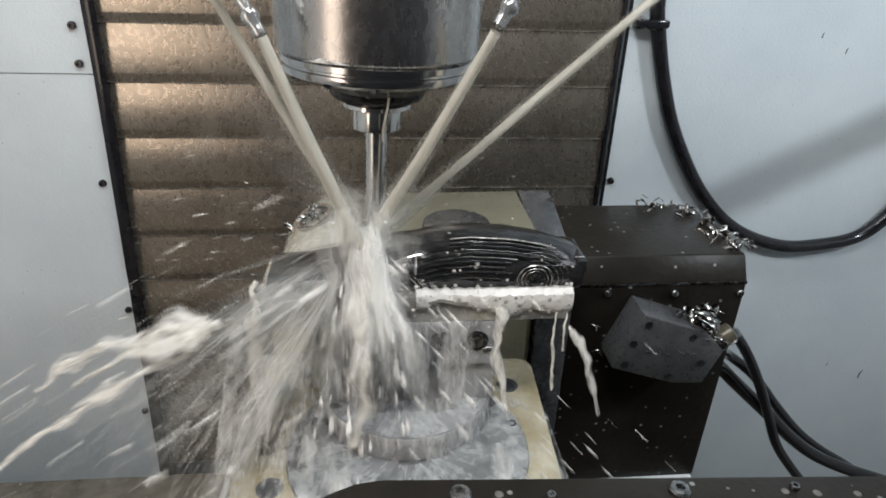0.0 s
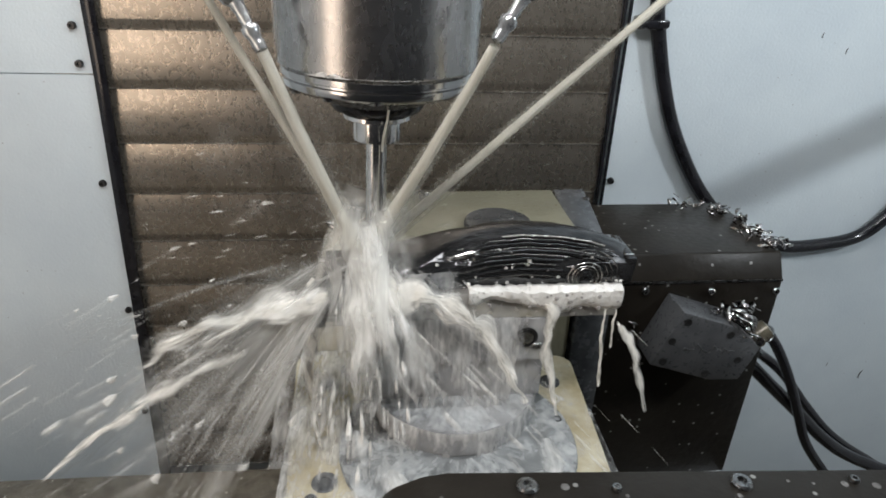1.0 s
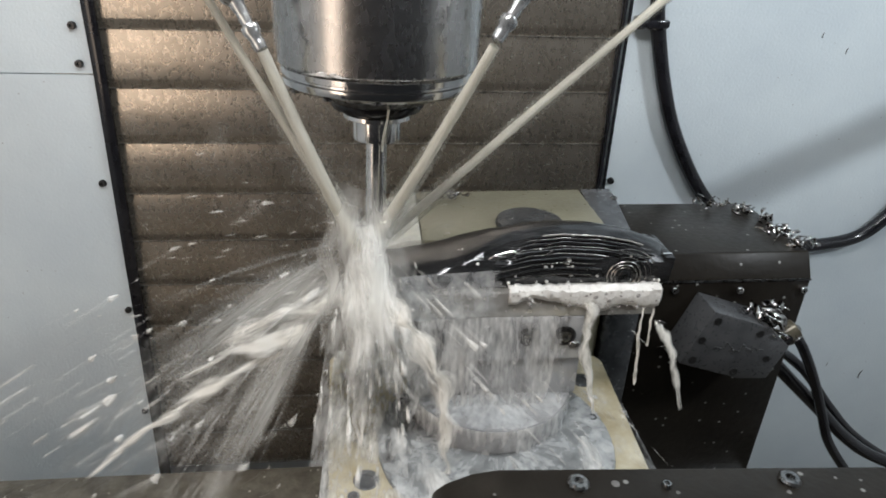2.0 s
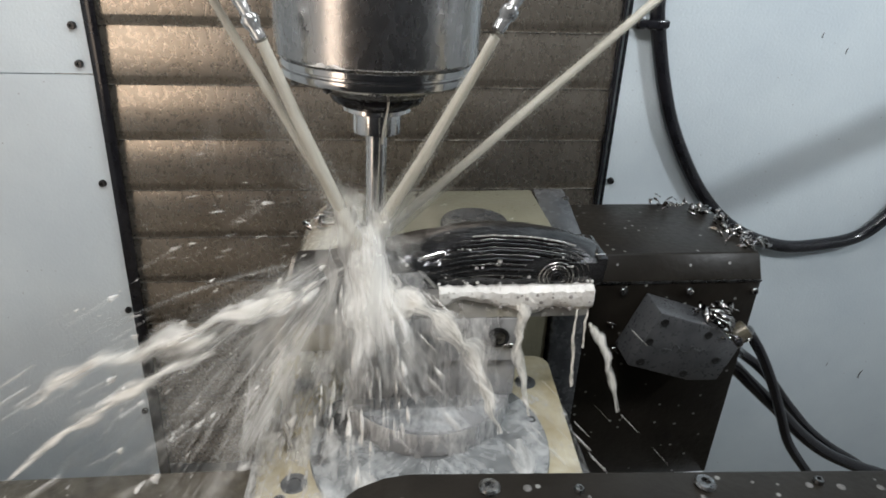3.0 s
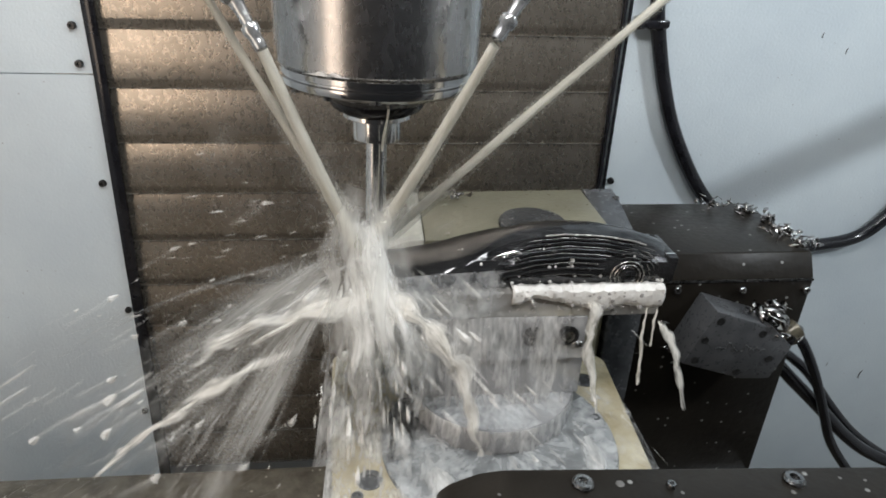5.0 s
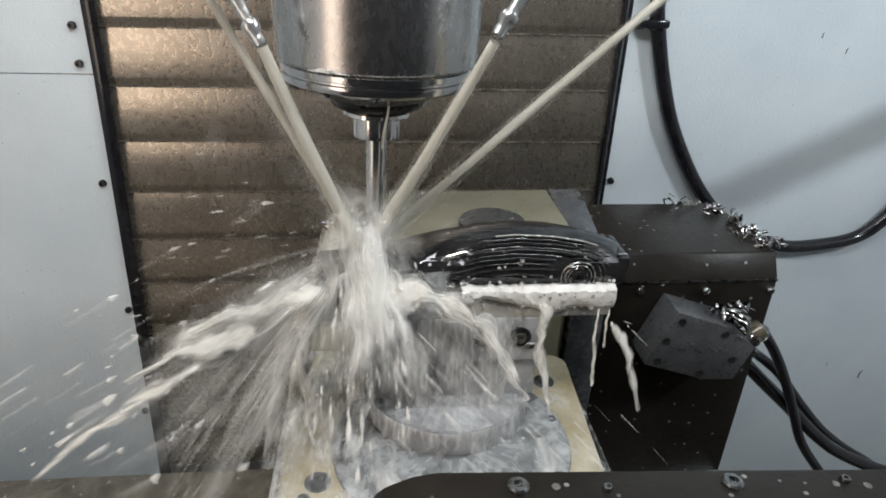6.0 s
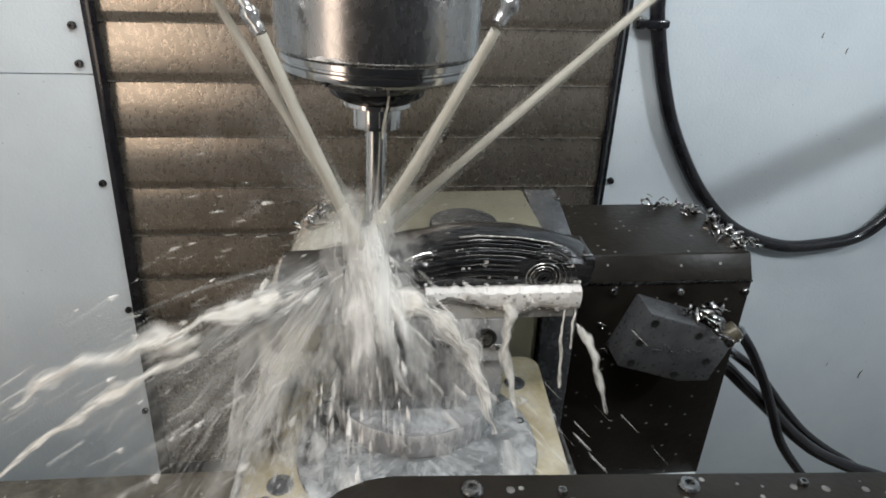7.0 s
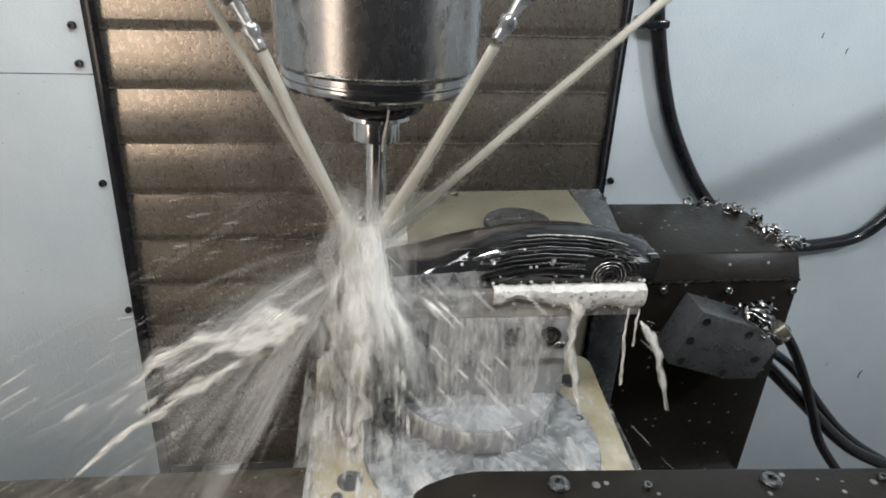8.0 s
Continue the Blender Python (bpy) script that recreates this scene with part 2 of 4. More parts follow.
def part(name, bm, material, parent=None, label="", at=(0, 0, 0), smooth=True):
    """Links a bmesh, given in world places, as one mesh under a thing or a part."""
    base = BASE[parent.name] if parent else Vector(at)
    bmesh.ops.translate(bm, verts=bm.verts, vec=-base)
    bmesh.ops.recalc_face_normals(bm, faces=bm.faces)
    me = bpy.data.meshes.new(name)
    bm.to_mesh(me)
    bm.free()
    if smooth:
        me.shade_smooth()
        me.set_sharp_from_angle(angle=radians(35))
    me.materials.append(material)
    ob = new(name, me)
    if parent:
        ob.parent = parent
    else:
        ob.location = at
    BASE[ob.name] = base
    if label:
        ob["label"] = label
    return ob


def solo(name, bm, material, at, label, category, group="", kind="", smooth=True):
    """A thing of a single mesh."""
    return tagged(part(name, bm, material, None, "", at, smooth), label, category, group, kind)


def box(lo, hi, bevel=0.0, seg=2, bm=None):
    mine = bmesh.new()
    v = [mine.verts.new(p) for p in itertools.product(*zip(lo, hi))]
    for f in ((0, 1, 3, 2), (4, 6, 7, 5), (0, 4, 5, 1), (2, 3, 7, 6), (0, 2, 6, 4), (1, 5, 7, 3)):
        mine.faces.new([v[i] for i in f])
    if bevel:
        bmesh.ops.bevel(mine, geom=list(mine.edges), offset=bevel, segments=seg, profile=0.5, affect="EDGES")
    return join(bm, mine)


def join(bm, other):
    if bm is None:
        return other
    me = bpy.data.meshes.new("tmp")
    other.to_mesh(me)
    other.free()
    bm.from_mesh(me)
    bpy.data.meshes.remove(me)
    return bm


def prism(outline, axis, lo, hi, bevel=0.0, bm=None):
    """An outline in the plane across an axis, drawn out from lo to hi along it."""
    mine = bmesh.new()

    def spot(p, d):
        q = list(p)
        q.insert("xyz".index(axis), d)
        return q
    a = [mine.verts.new(spot(p, lo)) for p in outline]
    b = [mine.verts.new(spot(p, hi)) for p in outline]
    mine.faces.new(a)
    mine.faces.new(b[::-1])
    for i in range(len(a)):
        j = (i + 1) % len(a)
        mine.faces.new((a[i], b[i], b[j], a[j]))
    bmesh.ops.recalc_face_normals(mine, faces=mine.faces)
    if bevel:
        bmesh.ops.bevel(mine, geom=list(mine.edges), offset=bevel, segments=2, profile=0.5, affect="EDGES")
    return join(bm, mine)


def tube(points, radii, seg=12, bm=None, wob=0.0, seed=0, flat=1.0, caps=True):
    """A round bar along points; wob: how uneven its skin is."""
    mine = bm or bmesh.new()
    pts = [Vector(p) for p in points]
    if not hasattr(radii, "__len__"):
        radii = [radii] * len(pts)
    rings, side = [], None
    for i, p in enumerate(pts):
        d = (pts[min(i + 1, len(pts) - 1)] - pts[max(i - 1, 0)]).normalized()
        if side is None:
            side = d.cross(Vector((0.3, 1, 0.2))).normalized()
        side = (side - d * side.dot(d)).normalized()
        up = d.cross(side)
        ring = []
        for k in range(seg):
            a = 2 * math.pi * k / seg
            r = radii[i]
            if wob:
                r *= 1 + wob * noise.noise(Vector((math.cos(a) * 1.4 + seed * 7.1, math.sin(a) * 1.4, i * 0.55 + seed)))
            ring.append(mine.verts.new(p + side * math.cos(a) * r + up * math.sin(a) * r * flat))
        rings.append(ring)
    for r0, r1 in zip(rings, rings[1:]):
        for k in range(seg):
            j = (k + 1) % seg
            mine.faces.new((r0[k], r0[j], r1[j], r1[k]))
    if caps:
        mine.faces.new(rings[0][::-1])
        mine.faces.new(rings[-1])
    return mine


def lathe(profile, centre, axis=(0, 0, 1), seg=64, bm=None):
    """A turned form: (radius, height) steps round an axis through centre."""
    mine = bm or bmesh.new()
    rot = Vector((0, 0, 1)).rotation_difference(Vector(axis)).to_matrix()
    rings = []
    for r, h in profile:
        rings.append([mine.verts.new(Vector(centre) + rot @ Vector((r * math.cos(2 * math.pi * k / seg), r * math.sin(2 * math.pi * k / seg), h))) for k in range(seg)])
    for r0, r1 in zip(rings, rings[1:]):
        for k in range(seg):
            j = (k + 1) % seg
            mine.faces.new((r0[k], r0[j], r1[j], r1[k]))
    mine.faces.new(rings[0][::-1])
    mine.faces.new(rings[-1])
    return mine


def curve(points, steps=8):
    """A smooth run of places through the given ones."""
    p = [Vector(q) for q in points]
    p = [2 * p[0] - p[1]] + p + [2 * p[-1] - p[-2]]
    out = []
    for i in range(1, len(p) - 2):
        for s in range(steps):
            t = s / steps
            out.append(0.5 * ((2 * p[i]) + (p[i + 1] - p[i - 1]) * t + (2 * p[i - 1] - 5 * p[i] + 4 * p[i + 1] - p[i + 2]) * t * t
                              + (3 * p[i] - p[i - 1] - 3 * p[i + 1] + p[i + 2]) * t ** 3))
    return out + [p[-2]]


def screw(name, centre, axis, r, h, parent, material=SCREW, label=""):
    """A socket screw: a domed head with a sunk hexagon."""
    return part(name, lathe([(r, 0), (r, h * 0.6), (r * 0.82, h), (r * 0.45, h), (r * 0.45, h * 0.35), (0.0006, h * 0.35)], centre, axis, 16), material, parent, label)


def streak(bm, p, d, length, r, rng):
    """A drop drawn out along its way, thicker in front."""
    d = d.normalized()
    s = d.cross(Vector((rng.uniform(-1, 1), rng.uniform(-1, 1), rng.uniform(-1, 1)))).normalized()
    u = d.cross(s)
    rings = []
    for f, k in ((0.2, 0.45), (0.5, 0.8), (0.8, 1.0), (0.94, 0.65)):
        c = p + d * length * f
        rings.append([bm.verts.new(c + (s * math.cos(a) + u * math.sin(a)) * r * k * rng.uniform(0.75, 1.25)) for a in (0, 1.05, 2.09, 3.14, 4.19, 5.24)])
    a, b = bm.verts.new(p), bm.verts.new(p + d * length)
    for k in range(6):
        j = (k + 1) % 6
        bm.faces.new((a, rings[0][j], rings[0][k]))
        bm.faces.new((b, rings[-1][k], rings[-1][j]))
        for r0, r1 in zip(rings, rings[1:]):
            bm.faces.new((r0[k], r0[j], r1[j], r1[k]))


# ---- the enclosure ----
YB = 1.155


def structure(name, bm, material, label, category="wall"):
    return solo(name, bm, material, (0, 0, 0), label, category, "", "structure")


LX0, LX1 = -0.470, -0.556       # the seam beside the slats leans a little from top to bottom: at 1.75 and 0.0
wl = prism([(-1.12, 1.3645), (LX0 - 0.02, 1.3645), (LX0 - 0.005, 1.75), (LX0, 2.62), (-1.12, 2.62)], "y", YB, YB + 0.02)
wall = structure("wall_back_left_upper", wl, PAINT, "pale blue-grey painted sheet steel wall panel beside the slats")
structure("wall_back_left_lower", prism([(-1.12, 0.2), (-0.545, 0.2), (-0.49, 1.3625), (-1.12, 1.3625)], "y", YB - 0.002, YB + 0.02), PAINT, "pale blue-grey painted lower sheet steel wall panel")
structure("wall_back_right", box((0.446, YB, -0.1), (1.52, YB + 0.02, 2.62)), PAINT, "pale blue-grey painted sheet steel wall panel with scratches")
structure("wall_back_behind", box((-1.12, YB + 0.09, -0.1), (1.52, YB + 0.11, 2.62)), PAINT2, "plain machine column behind the slats")
structure("wall_left", box((-1.14, -0.5, -0.1), (-1.12, YB + 0.11, 2.62)), PAINT2, "plain grey painted enclosure side")
structure("wall_right", box((1.52, -0.5, -0.1), (1.54, YB + 0.11, 2.62)), PAINT2, "plain grey painted enclosure side")
structure("wall_front", box((-1.14, -0.52, -0.1), (1.54, -0.5, 2.62)), DARKROOM, "dark machine door with a window")
structure("ceiling", box((-1.14, -0.52, 2.62), (1.54, YB + 0.11, 2.64)), PAINT2, "plain grey painted enclosure roof", "ceiling")
structure("floor", box((-1.14, -0.52, -0.12), (1.54, YB + 0.11, -0.1)), TABLEIRON, "dark chip pan under the machine table", "floor")

# unseen housings and brackets, added behind the lamps
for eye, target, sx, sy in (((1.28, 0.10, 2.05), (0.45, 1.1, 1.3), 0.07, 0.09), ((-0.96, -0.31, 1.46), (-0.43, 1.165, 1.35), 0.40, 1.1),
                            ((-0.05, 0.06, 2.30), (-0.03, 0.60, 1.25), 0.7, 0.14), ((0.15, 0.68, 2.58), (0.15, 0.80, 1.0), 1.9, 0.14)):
    lamp_case = solo("added_lamp_housing", box((-sx / 2 - 0.012, -sy / 2 - 0.012, 0.004), (sx / 2 + 0.012, sy / 2 + 0.012, 0.034), 0.006), PAINT2, (0, 0, 0), "flat grey lamp housing added out of view", "work light", "work lights")
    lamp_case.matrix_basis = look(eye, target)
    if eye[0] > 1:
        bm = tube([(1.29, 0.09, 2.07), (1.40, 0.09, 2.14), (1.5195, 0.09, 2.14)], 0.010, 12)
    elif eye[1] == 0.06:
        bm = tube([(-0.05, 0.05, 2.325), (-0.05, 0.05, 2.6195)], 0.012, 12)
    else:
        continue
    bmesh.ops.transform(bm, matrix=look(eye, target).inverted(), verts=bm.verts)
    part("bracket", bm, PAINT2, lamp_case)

# ---- the slatted way cover, which travels with the head ----
way_cover = thing("way_cover", (0, 1.17, 0.45), "overlapping brown-grey steel slats of a telescopic way cover", "way cover")
PITCH, FIRST = 0.1003, 1.4516
slat_me = None
for i in range(-6, 11):
    z = FIRST + PITCH * (-i)
    if slat_me is None:
        bm = prism([(1.1700, PITCH + 0.010), (1.1665, PITCH + 0.010), (1.1655, PITCH - 0.002), (1.1590, 0.0170), (1.1598, 0.0145), (1.1648, 0.0000), (1.1700, 0.0000)], "x", -0.56, 0.432)
        slat_ob = part("slat", bm, SLAT, way_cover)
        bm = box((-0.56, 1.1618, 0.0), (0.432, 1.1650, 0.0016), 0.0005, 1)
        lip_ob = part("slat_lip", bm, LIP, way_cover, "thin steel edge in patchy dark tones")
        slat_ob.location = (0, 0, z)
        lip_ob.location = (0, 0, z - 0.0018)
        slat_me = True
    else:
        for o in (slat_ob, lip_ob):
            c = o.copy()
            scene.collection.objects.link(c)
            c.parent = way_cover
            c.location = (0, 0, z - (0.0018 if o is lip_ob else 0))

# seals beside the slats
seal = thing("seal_strip", (-0.5, YB, 0.2), "black rubber wiper strip screwed beside the slats", "seal", "seal strips")
part("strip", prism([(-0.546, 0.2), (-0.490, 1.3625), (-0.479, 1.75), (-0.474, 2.6), (-0.452, 2.6), (-0.459, 1.75), (-0.470, 1.3625), (-0.522, 0.2)], "y", YB - 0.012, YB - 0.004, 0.001), RUBBER, seal)
for z, x in ((1.4441, -0.5105), (1.3817, -0.5126), (1.1642, -0.5183), (0.8867, -0.5239), (0.62, -0.538), (1.66, -0.502)):
    screw("screw", (x, YB - 0.002, z), (0, -1, 0), 0.0068, 0.007, seal, DARKSCREW)
seal = thing("seal_strip", (0.45, YB, 0.0), "black rubber wiper strip screwed beside the slats", "seal", "seal strips")
part("strip", box((0.4335, YB - 0.003, 0.0), (0.4385, YB + 0.006, 2.6), 0.001), RUBBER, seal)
part("bead", box((0.4425, YB - 0.005, 0.0), (0.4480, YB - 0.0005, 2.6), 0.001), RUBBER, seal)
for z in (1.1648, 0.80, 1.60):
    screw("screw", (0.4585, YB, z), (0, -1, 0), 0.0068, 0.007, seal, DARKSCREW)

# ---- hose on the wall ----
hose = thing("wall_hose", (0.49, 1.12, 1.0), "glossy black rubber hose looping over the wall", "hose")
HP = [(0.4771, 1.137, 1.7523), (0.4822, 1.137, 1.6), (0.486, 1.137, 1.5069), (0.4949, 1.137, 1.46), (0.5249, 1.137, 1.3605), (0.5668, 1.137, 1.2635), (0.6448, 1.137, 1.1457), (0.7383, 1.137, 1.0623), (0.8513, 1.137, 1.0206), (0.9544, 1.137, 1.0232), (1.027, 1.137, 1.0417), (1.0741, 1.137, 1.0863), (1.1167, 1.137, 1.1635), (1.1776, 1.137, 1.2954), (1.269, 1.137, 1.4173), (1.5228, 1.137, 1.5391)]
part("hose", tube(curve(HP, 6), 0.0135, 14), RUBBER, hose)
part("clip", box((0.452, 1.118, 1.462), (0.508, 1.140, 1.475), 0.003), RUBBER, hose, "black plastic cable clip")
part("clip_band", lathe([(0.0165, -0.007), (0.019, -0.005), (0.019, 0.005), (0.0165, 0.007)], (0.4935, 1.137, 1.466), (0.09, 0, -1), 20), RUBBER, hose)
part("clip_foot", box((0.453, 1.128, 1.458), (0.468, YB, 1.479), 0.002), SCREW, hose)

# unseen pipe, added so that its shadow crosses the right wall
pipe = thing("shade_pipe", (1.5, 0.8, 1.68), "dark pipe added out of view to throw a band of shade on the wall", "pipe")
part("pipe", tube(curve([(0.845, 0.838, 1.384), (0.895, 0.838, 1.409), (0.993, 0.838, 1.459), (1.094, 0.838, 1.511), (1.187, 0.838, 1.562), (1.52, 0.78, 1.74)], 5), 0.027, 16), RUBBER, pipe)

marks = [(1.187, 0.645, 0.016), (1.085, 0.682, 0.007), (0.826, 1.45, 0.006), (0.883, 1.422, 0.007)]
for x, z, r in marks:
    pts = [(x + r * 0.5 * math.cos(a), YB - 0.0012, z + r * math.sin(a)) for a in [1.9 + 0.22 * k for k in range(9)]]
    solo("metal_chip", tube(pts, 0.0007, 6), DARKSCREW, (x, YB, z), "thin dark curled chip stuck on the wall", "metal chip", "chips on the wall")

# ---- spindle head ----
AX = Vector((0.0008, 0, 1.0)).normalized()
LEAN_AX = Vector((0.030, 0.0, 1.0)).normalized()
SX, SY = -0.0037, 0.5777
head = thing("spindle_head", (SX, SY, 1.5), "round steel spindle housing with a milling tool, wet with coolant", "spindle")
C = (SX, SY, 1.4548)     # the lower face of the holder's flange
part("housing", lathe([(0.0880, 0.0545), (0.0892, 0.0560), (0.0898, 0.30), (0.088, 0.305)], C, LEAN_AX, 96), HOUSING, head)
part("collar", lathe([(0.0740, 0.0345), (0.0815, 0.0352), (0.0848, 0.0378), (0.0858, 0.0415), (0.0858, 0.0435), (0.0838, 0.0446), (0.0838, 0.0460), (0.0868, 0.0474), (0.0874, 0.0520), (0.0862, 0.0530), (0.0855, 0.0544)], C, LEAN_AX, 96), STEEL, head, "ground steel retaining collar")
for a in range(0, 360, 30):
    q = Vector((math.cos(radians(a)) * 0.0785, math.sin(radians(a)) * 0.0785, 0))
    part("cap_screw", lathe([(0.0040, -0.001), (0.0040, 0.0008), (0.0022, 0.0008), (0.002, 0.0002)], Vector(C) + LEAN_AX * 0.0352 + q, -LEAN_AX, 10), SCREW, head)
part("nose_cone", lathe([(0.0445, 0.0205), (0.050, 0.0235), (0.060, 0.0290), (0.0735, 0.0335), (0.0735, 0.0400)], C, LEAN_AX, 72), GREYCAST, head)
part("nose_ring", lathe([(0.0365, 0.0125), (0.0405, 0.0130), (0.0428, 0.0160), (0.0436, 0.0200), (0.041, 0.0225)], C, LEAN_AX, 64), RUBBER, head, "black spindle nose ring")
holder = part("tool_holder", lathe([(0.0195, -0.0170), (0.0222, -0.0162), (0.0226, -0.0145), (0.0226, 0.0030), (0.0240, 0.0040), (0.0305, 0.0042), (0.0318, 0.0050), (0.0318, 0.0085), (0.0290, 0.0100),
                                    (0.0300, 0.0125), (0.027, 0.0140)], C, LEAN_AX, 64), CHROME, head, "polished steel tool holder")
part("end_mill", lathe([(0.0006, -0.137), (0.0055, -0.1355), (0.0090, -0.131), (0.0098, -0.125), (0.0098, -0.085), (0.0100, -0.080), (0.0100, -0.016)], C, LEAN_AX, 40), CHROME, head, "polished carbide end mill")


def nozzle(tip, root, parent):
    """A jointed plastic coolant nozzle: sleeve, ball and bent tip."""
    t, r = Vector(tip), Vector(root)
    d = (r - t).normalized()
    n = part("nozzle", lathe([(0.0032, -0.001), (0.0048, 0.0), (0.0054, 0.006), (0.0050, 0.010), (0.0068, 0.0135), (0.0072, 0.017), (0.0066, 0.0195), (0.0044, 0.021), (0.0048, 0.030), (0.0062, 0.040)], t, d, 24), PLASTIC, parent, "clear plastic coolant nozzle")
    part("nozzle_joint", lathe([(0.005, 0.038), (0.0085, 0.041), (0.0105, 0.046), (0.0105, 0.054), (0.0085, 0.060), (0.0060, 0.062), (0.0072, 0.066), (0.0072, 0.14)], t, d, 24), PLASTIC, n)


nozzle((-0.0885, 0.501, 1.5295), (-0.1035, 0.512, 1.556), head)
nozzle((0.0880, 0.4877, 1.5415), (0.1050, 0.4975, 1.566), head)
part("nozzle_manifold", box((-0.125, 0.49, 1.655), (0.128, 0.53, 1.70), 0.006), GREYCAST, head)
for x in (-0.16, 0.33):
    part("nozzle_pipe", tube([(x, 0.60, 1.60 + 0.02), (x * 1.15, 0.60, 1.70), (x * 0.8, 0.6, 1.78)], 0.009, 14), PLASTIC, head)
part("nozzle_bracket", box((-0.17, 0.59, 1.75), (0.30, 0.62, 1.775), 0.004), GREYCAST, head)

# ---- machine table and the rotary table on it (places at the left end of the stroke) ----
table = thing("machine_table", (-0.2, 0.62, 0.70), "dark cast-iron machine table with slots, wet with coolant and chips", "machine table")
bm = box((-1.0, 0.36, 0.62), (0.46, 0.885, 0.688), 0.003)
part("bed", bm, TABLEIRON, table)
for k in range(5):
    y0 = 0.362 + 0.107 * k
    part("slot_land", box((-1.0, y0, 0.688), (0.458, y0 + 0.088, 0.70), 0.002), TABLEIRON, table)

rotary = thing("rotary_table", (0.05, 0.6, 0.70), "tan and black tilting rotary table with a round wet platter", "rotary table")
part("back_casting", prism([(-0.050, 0.70), (-0.050, 1.2720), (0.186, 1.2750), (0.188, 0.70)], "y", 0.666, 0.822, 0.002), TAN, rotary, "tan painted casting")
out = [(-0.0505, 0.70), (-0.143, 0.70), (-0.143, 1.180)]
for k in range(9):
    a = radians(180 - 11.25 * k)
    out.append((-0.0505 + 0.0925 * math.cos(a), 1.180 + 0.0925 * math.sin(a)))
# the casting's rounded left end, its brightness given by a paler colour
part("lit_shoulder", prism(out, "y", 0.668, 0.820, 0.002), LITCAST, rotary, "rounded casting shoulder, coloured pale for the light on it")
part("hub", lathe([(0.042, 0), (0.043, 0.003), (0.041, 0.007), (0.030, 0.008), (0.012, 0.008)], (0.088, 0.703, 1.2735), (0, 0, 1), 48), GREYCAST, rotary, "grey round cover on the casting's top")
part("hub", lathe([(0.024, -0.004), (0.026, 0.003), (0.026, 0.008), (0.021, 0.008), (0.019, -0.002), (0.003, -0.002)], (-0.088, 0.752, 1.2630), (-0.40, -0.15, 0.91), 40), STEEL, rotary, "bright steel ring full of chips")
part("side_plate", prism([(0.66, 0.70), (0.66, 1.205), (0.70, 1.245), (0.80, 1.2700), (0.83, 1.2735), (0.83, 0.70)], "x", 0.1905, 0.236, 0.003), SIDESTEEL, rotary, "grey wet steel side plate")
screw("bolt", (0.232, 0.80, 1.268), (0, 0, 1), 0.005, 0.004, rotary)
part("motor_base", box((0.240, 0.676, 0.70), (0.474, 0.866, 0.8512), 0.003), PAINT2, rotary, "pale grey painted motor base")
mc = part("motor_cover", prism([(0.68, 0.8517), (0.68, 1.2015), (0.6985, 1.2325), (0.868, 1.2325), (0.868, 0.8517)], "x", 0.2375, 0.476, 0.0025), DARKPAINT, rotary, "black sheet metal motor cover")
part("cover_seam", box((0.2385, 0.6785, 1.1985), (0.4755, 0.6812, 1.2012)), SCREW, mc)
for x in (0.2864, 0.3774, 0.4685):
    screw("cover_screw", (x, 0.68, 1.1885 - (x - 0.2864) * 0.022), (0, -1, 0), 0.0055, 0.005, mc, STEEL)
# the cradle plate with the platter
out = []
for cx, cy, a0 in ((0.182 - 0.02, 0.645 - 0.02, 0), (-0.166 + 0.02, 0.664 - 0.02, 90), (-0.156 + 0.03, 0.30 + 0.03, 180), (0.178 - 0.03, 0.30 + 0.03, 270)):
    if a0 == 90:
        out += [(-0.040, 0.645), (-0.042, 0.664)]
    for k in range(6):
        a = radians(a0 + 18 * k)
        out.append((cx + 0.02 * math.cos(a), cy + 0.02 * math.sin(a)))
part("cradle_plate", prism(out, "z", 1.080, 1.115, 0.003), CREAM, rotary, "cream wet cast cradle plate")
part("cradle_body", box((-0.13, 0.33, 0.70), (0.16, 0.62, 1.0795), 0.012), CREAM, rotary)
part("cradle_arm", box((0.150, 0.42, 0.98), (0.1900, 0.72, 1.0790), 0.006), GREYCAST, rotary)
for x, y, r in ((0.1437, 0.5903, 0.0125), (-0.1161, 0.4492, 0.013), (-0.128, 0.43, 0.006), (-0.122, 0.600, 0.0115), (-0.10, 0.62, 0.006)):
    part("plate_screw", lathe([(r, 0), (r, 0.0022), (r * 0.9, 0.0028), (r * 0.5, 0.0028), (r * 0.45, 0.0018), (0.0006, 0.0018)], (x, y, 1.1135), (0, 0, 1), 24), GREYCAST, rotary)
plat = part("platter", lathe([(0.1262, 1.1152), (0.1262, 1.1165), (0.1250, 1.1175), (0.112, 1.1175), (0.111, 1.1165), (0.110, 1.1175), (0.03, 1.1175)], (0.021, 0.497, 0), (0, 0, 1), 96), PLATTER, rotary, "round wet steel platter with a ring groove")
for a in range(0, 360, 45):
    x, y = 0.021 + 0.117 * math.cos(radians(a + 12)), 0.497 + 0.117 * math.sin(radians(a + 12))
    screw("platter_screw", (x, y, 1.1165), (0, 0, 1), 0.0062, 0.0025, plat, GREYCAST)
# the black cover in front
out = [(-0.060, 1.02), (-0.060, 1.196), (-0.050, 1.205), (-0.028, 1.216), (-0.008, 1.220), (0.78, 1.220), (0.78, 1.02)]
TURN = Matrix.Rotation(radians(-3.0), 3, "Z")       # it stands a little askew to the table


def askew(bm):
    bmesh.ops.rotate(bm, cent=(0, 0.353, 1.22), matrix=TURN, verts=bm.verts)
    return bm


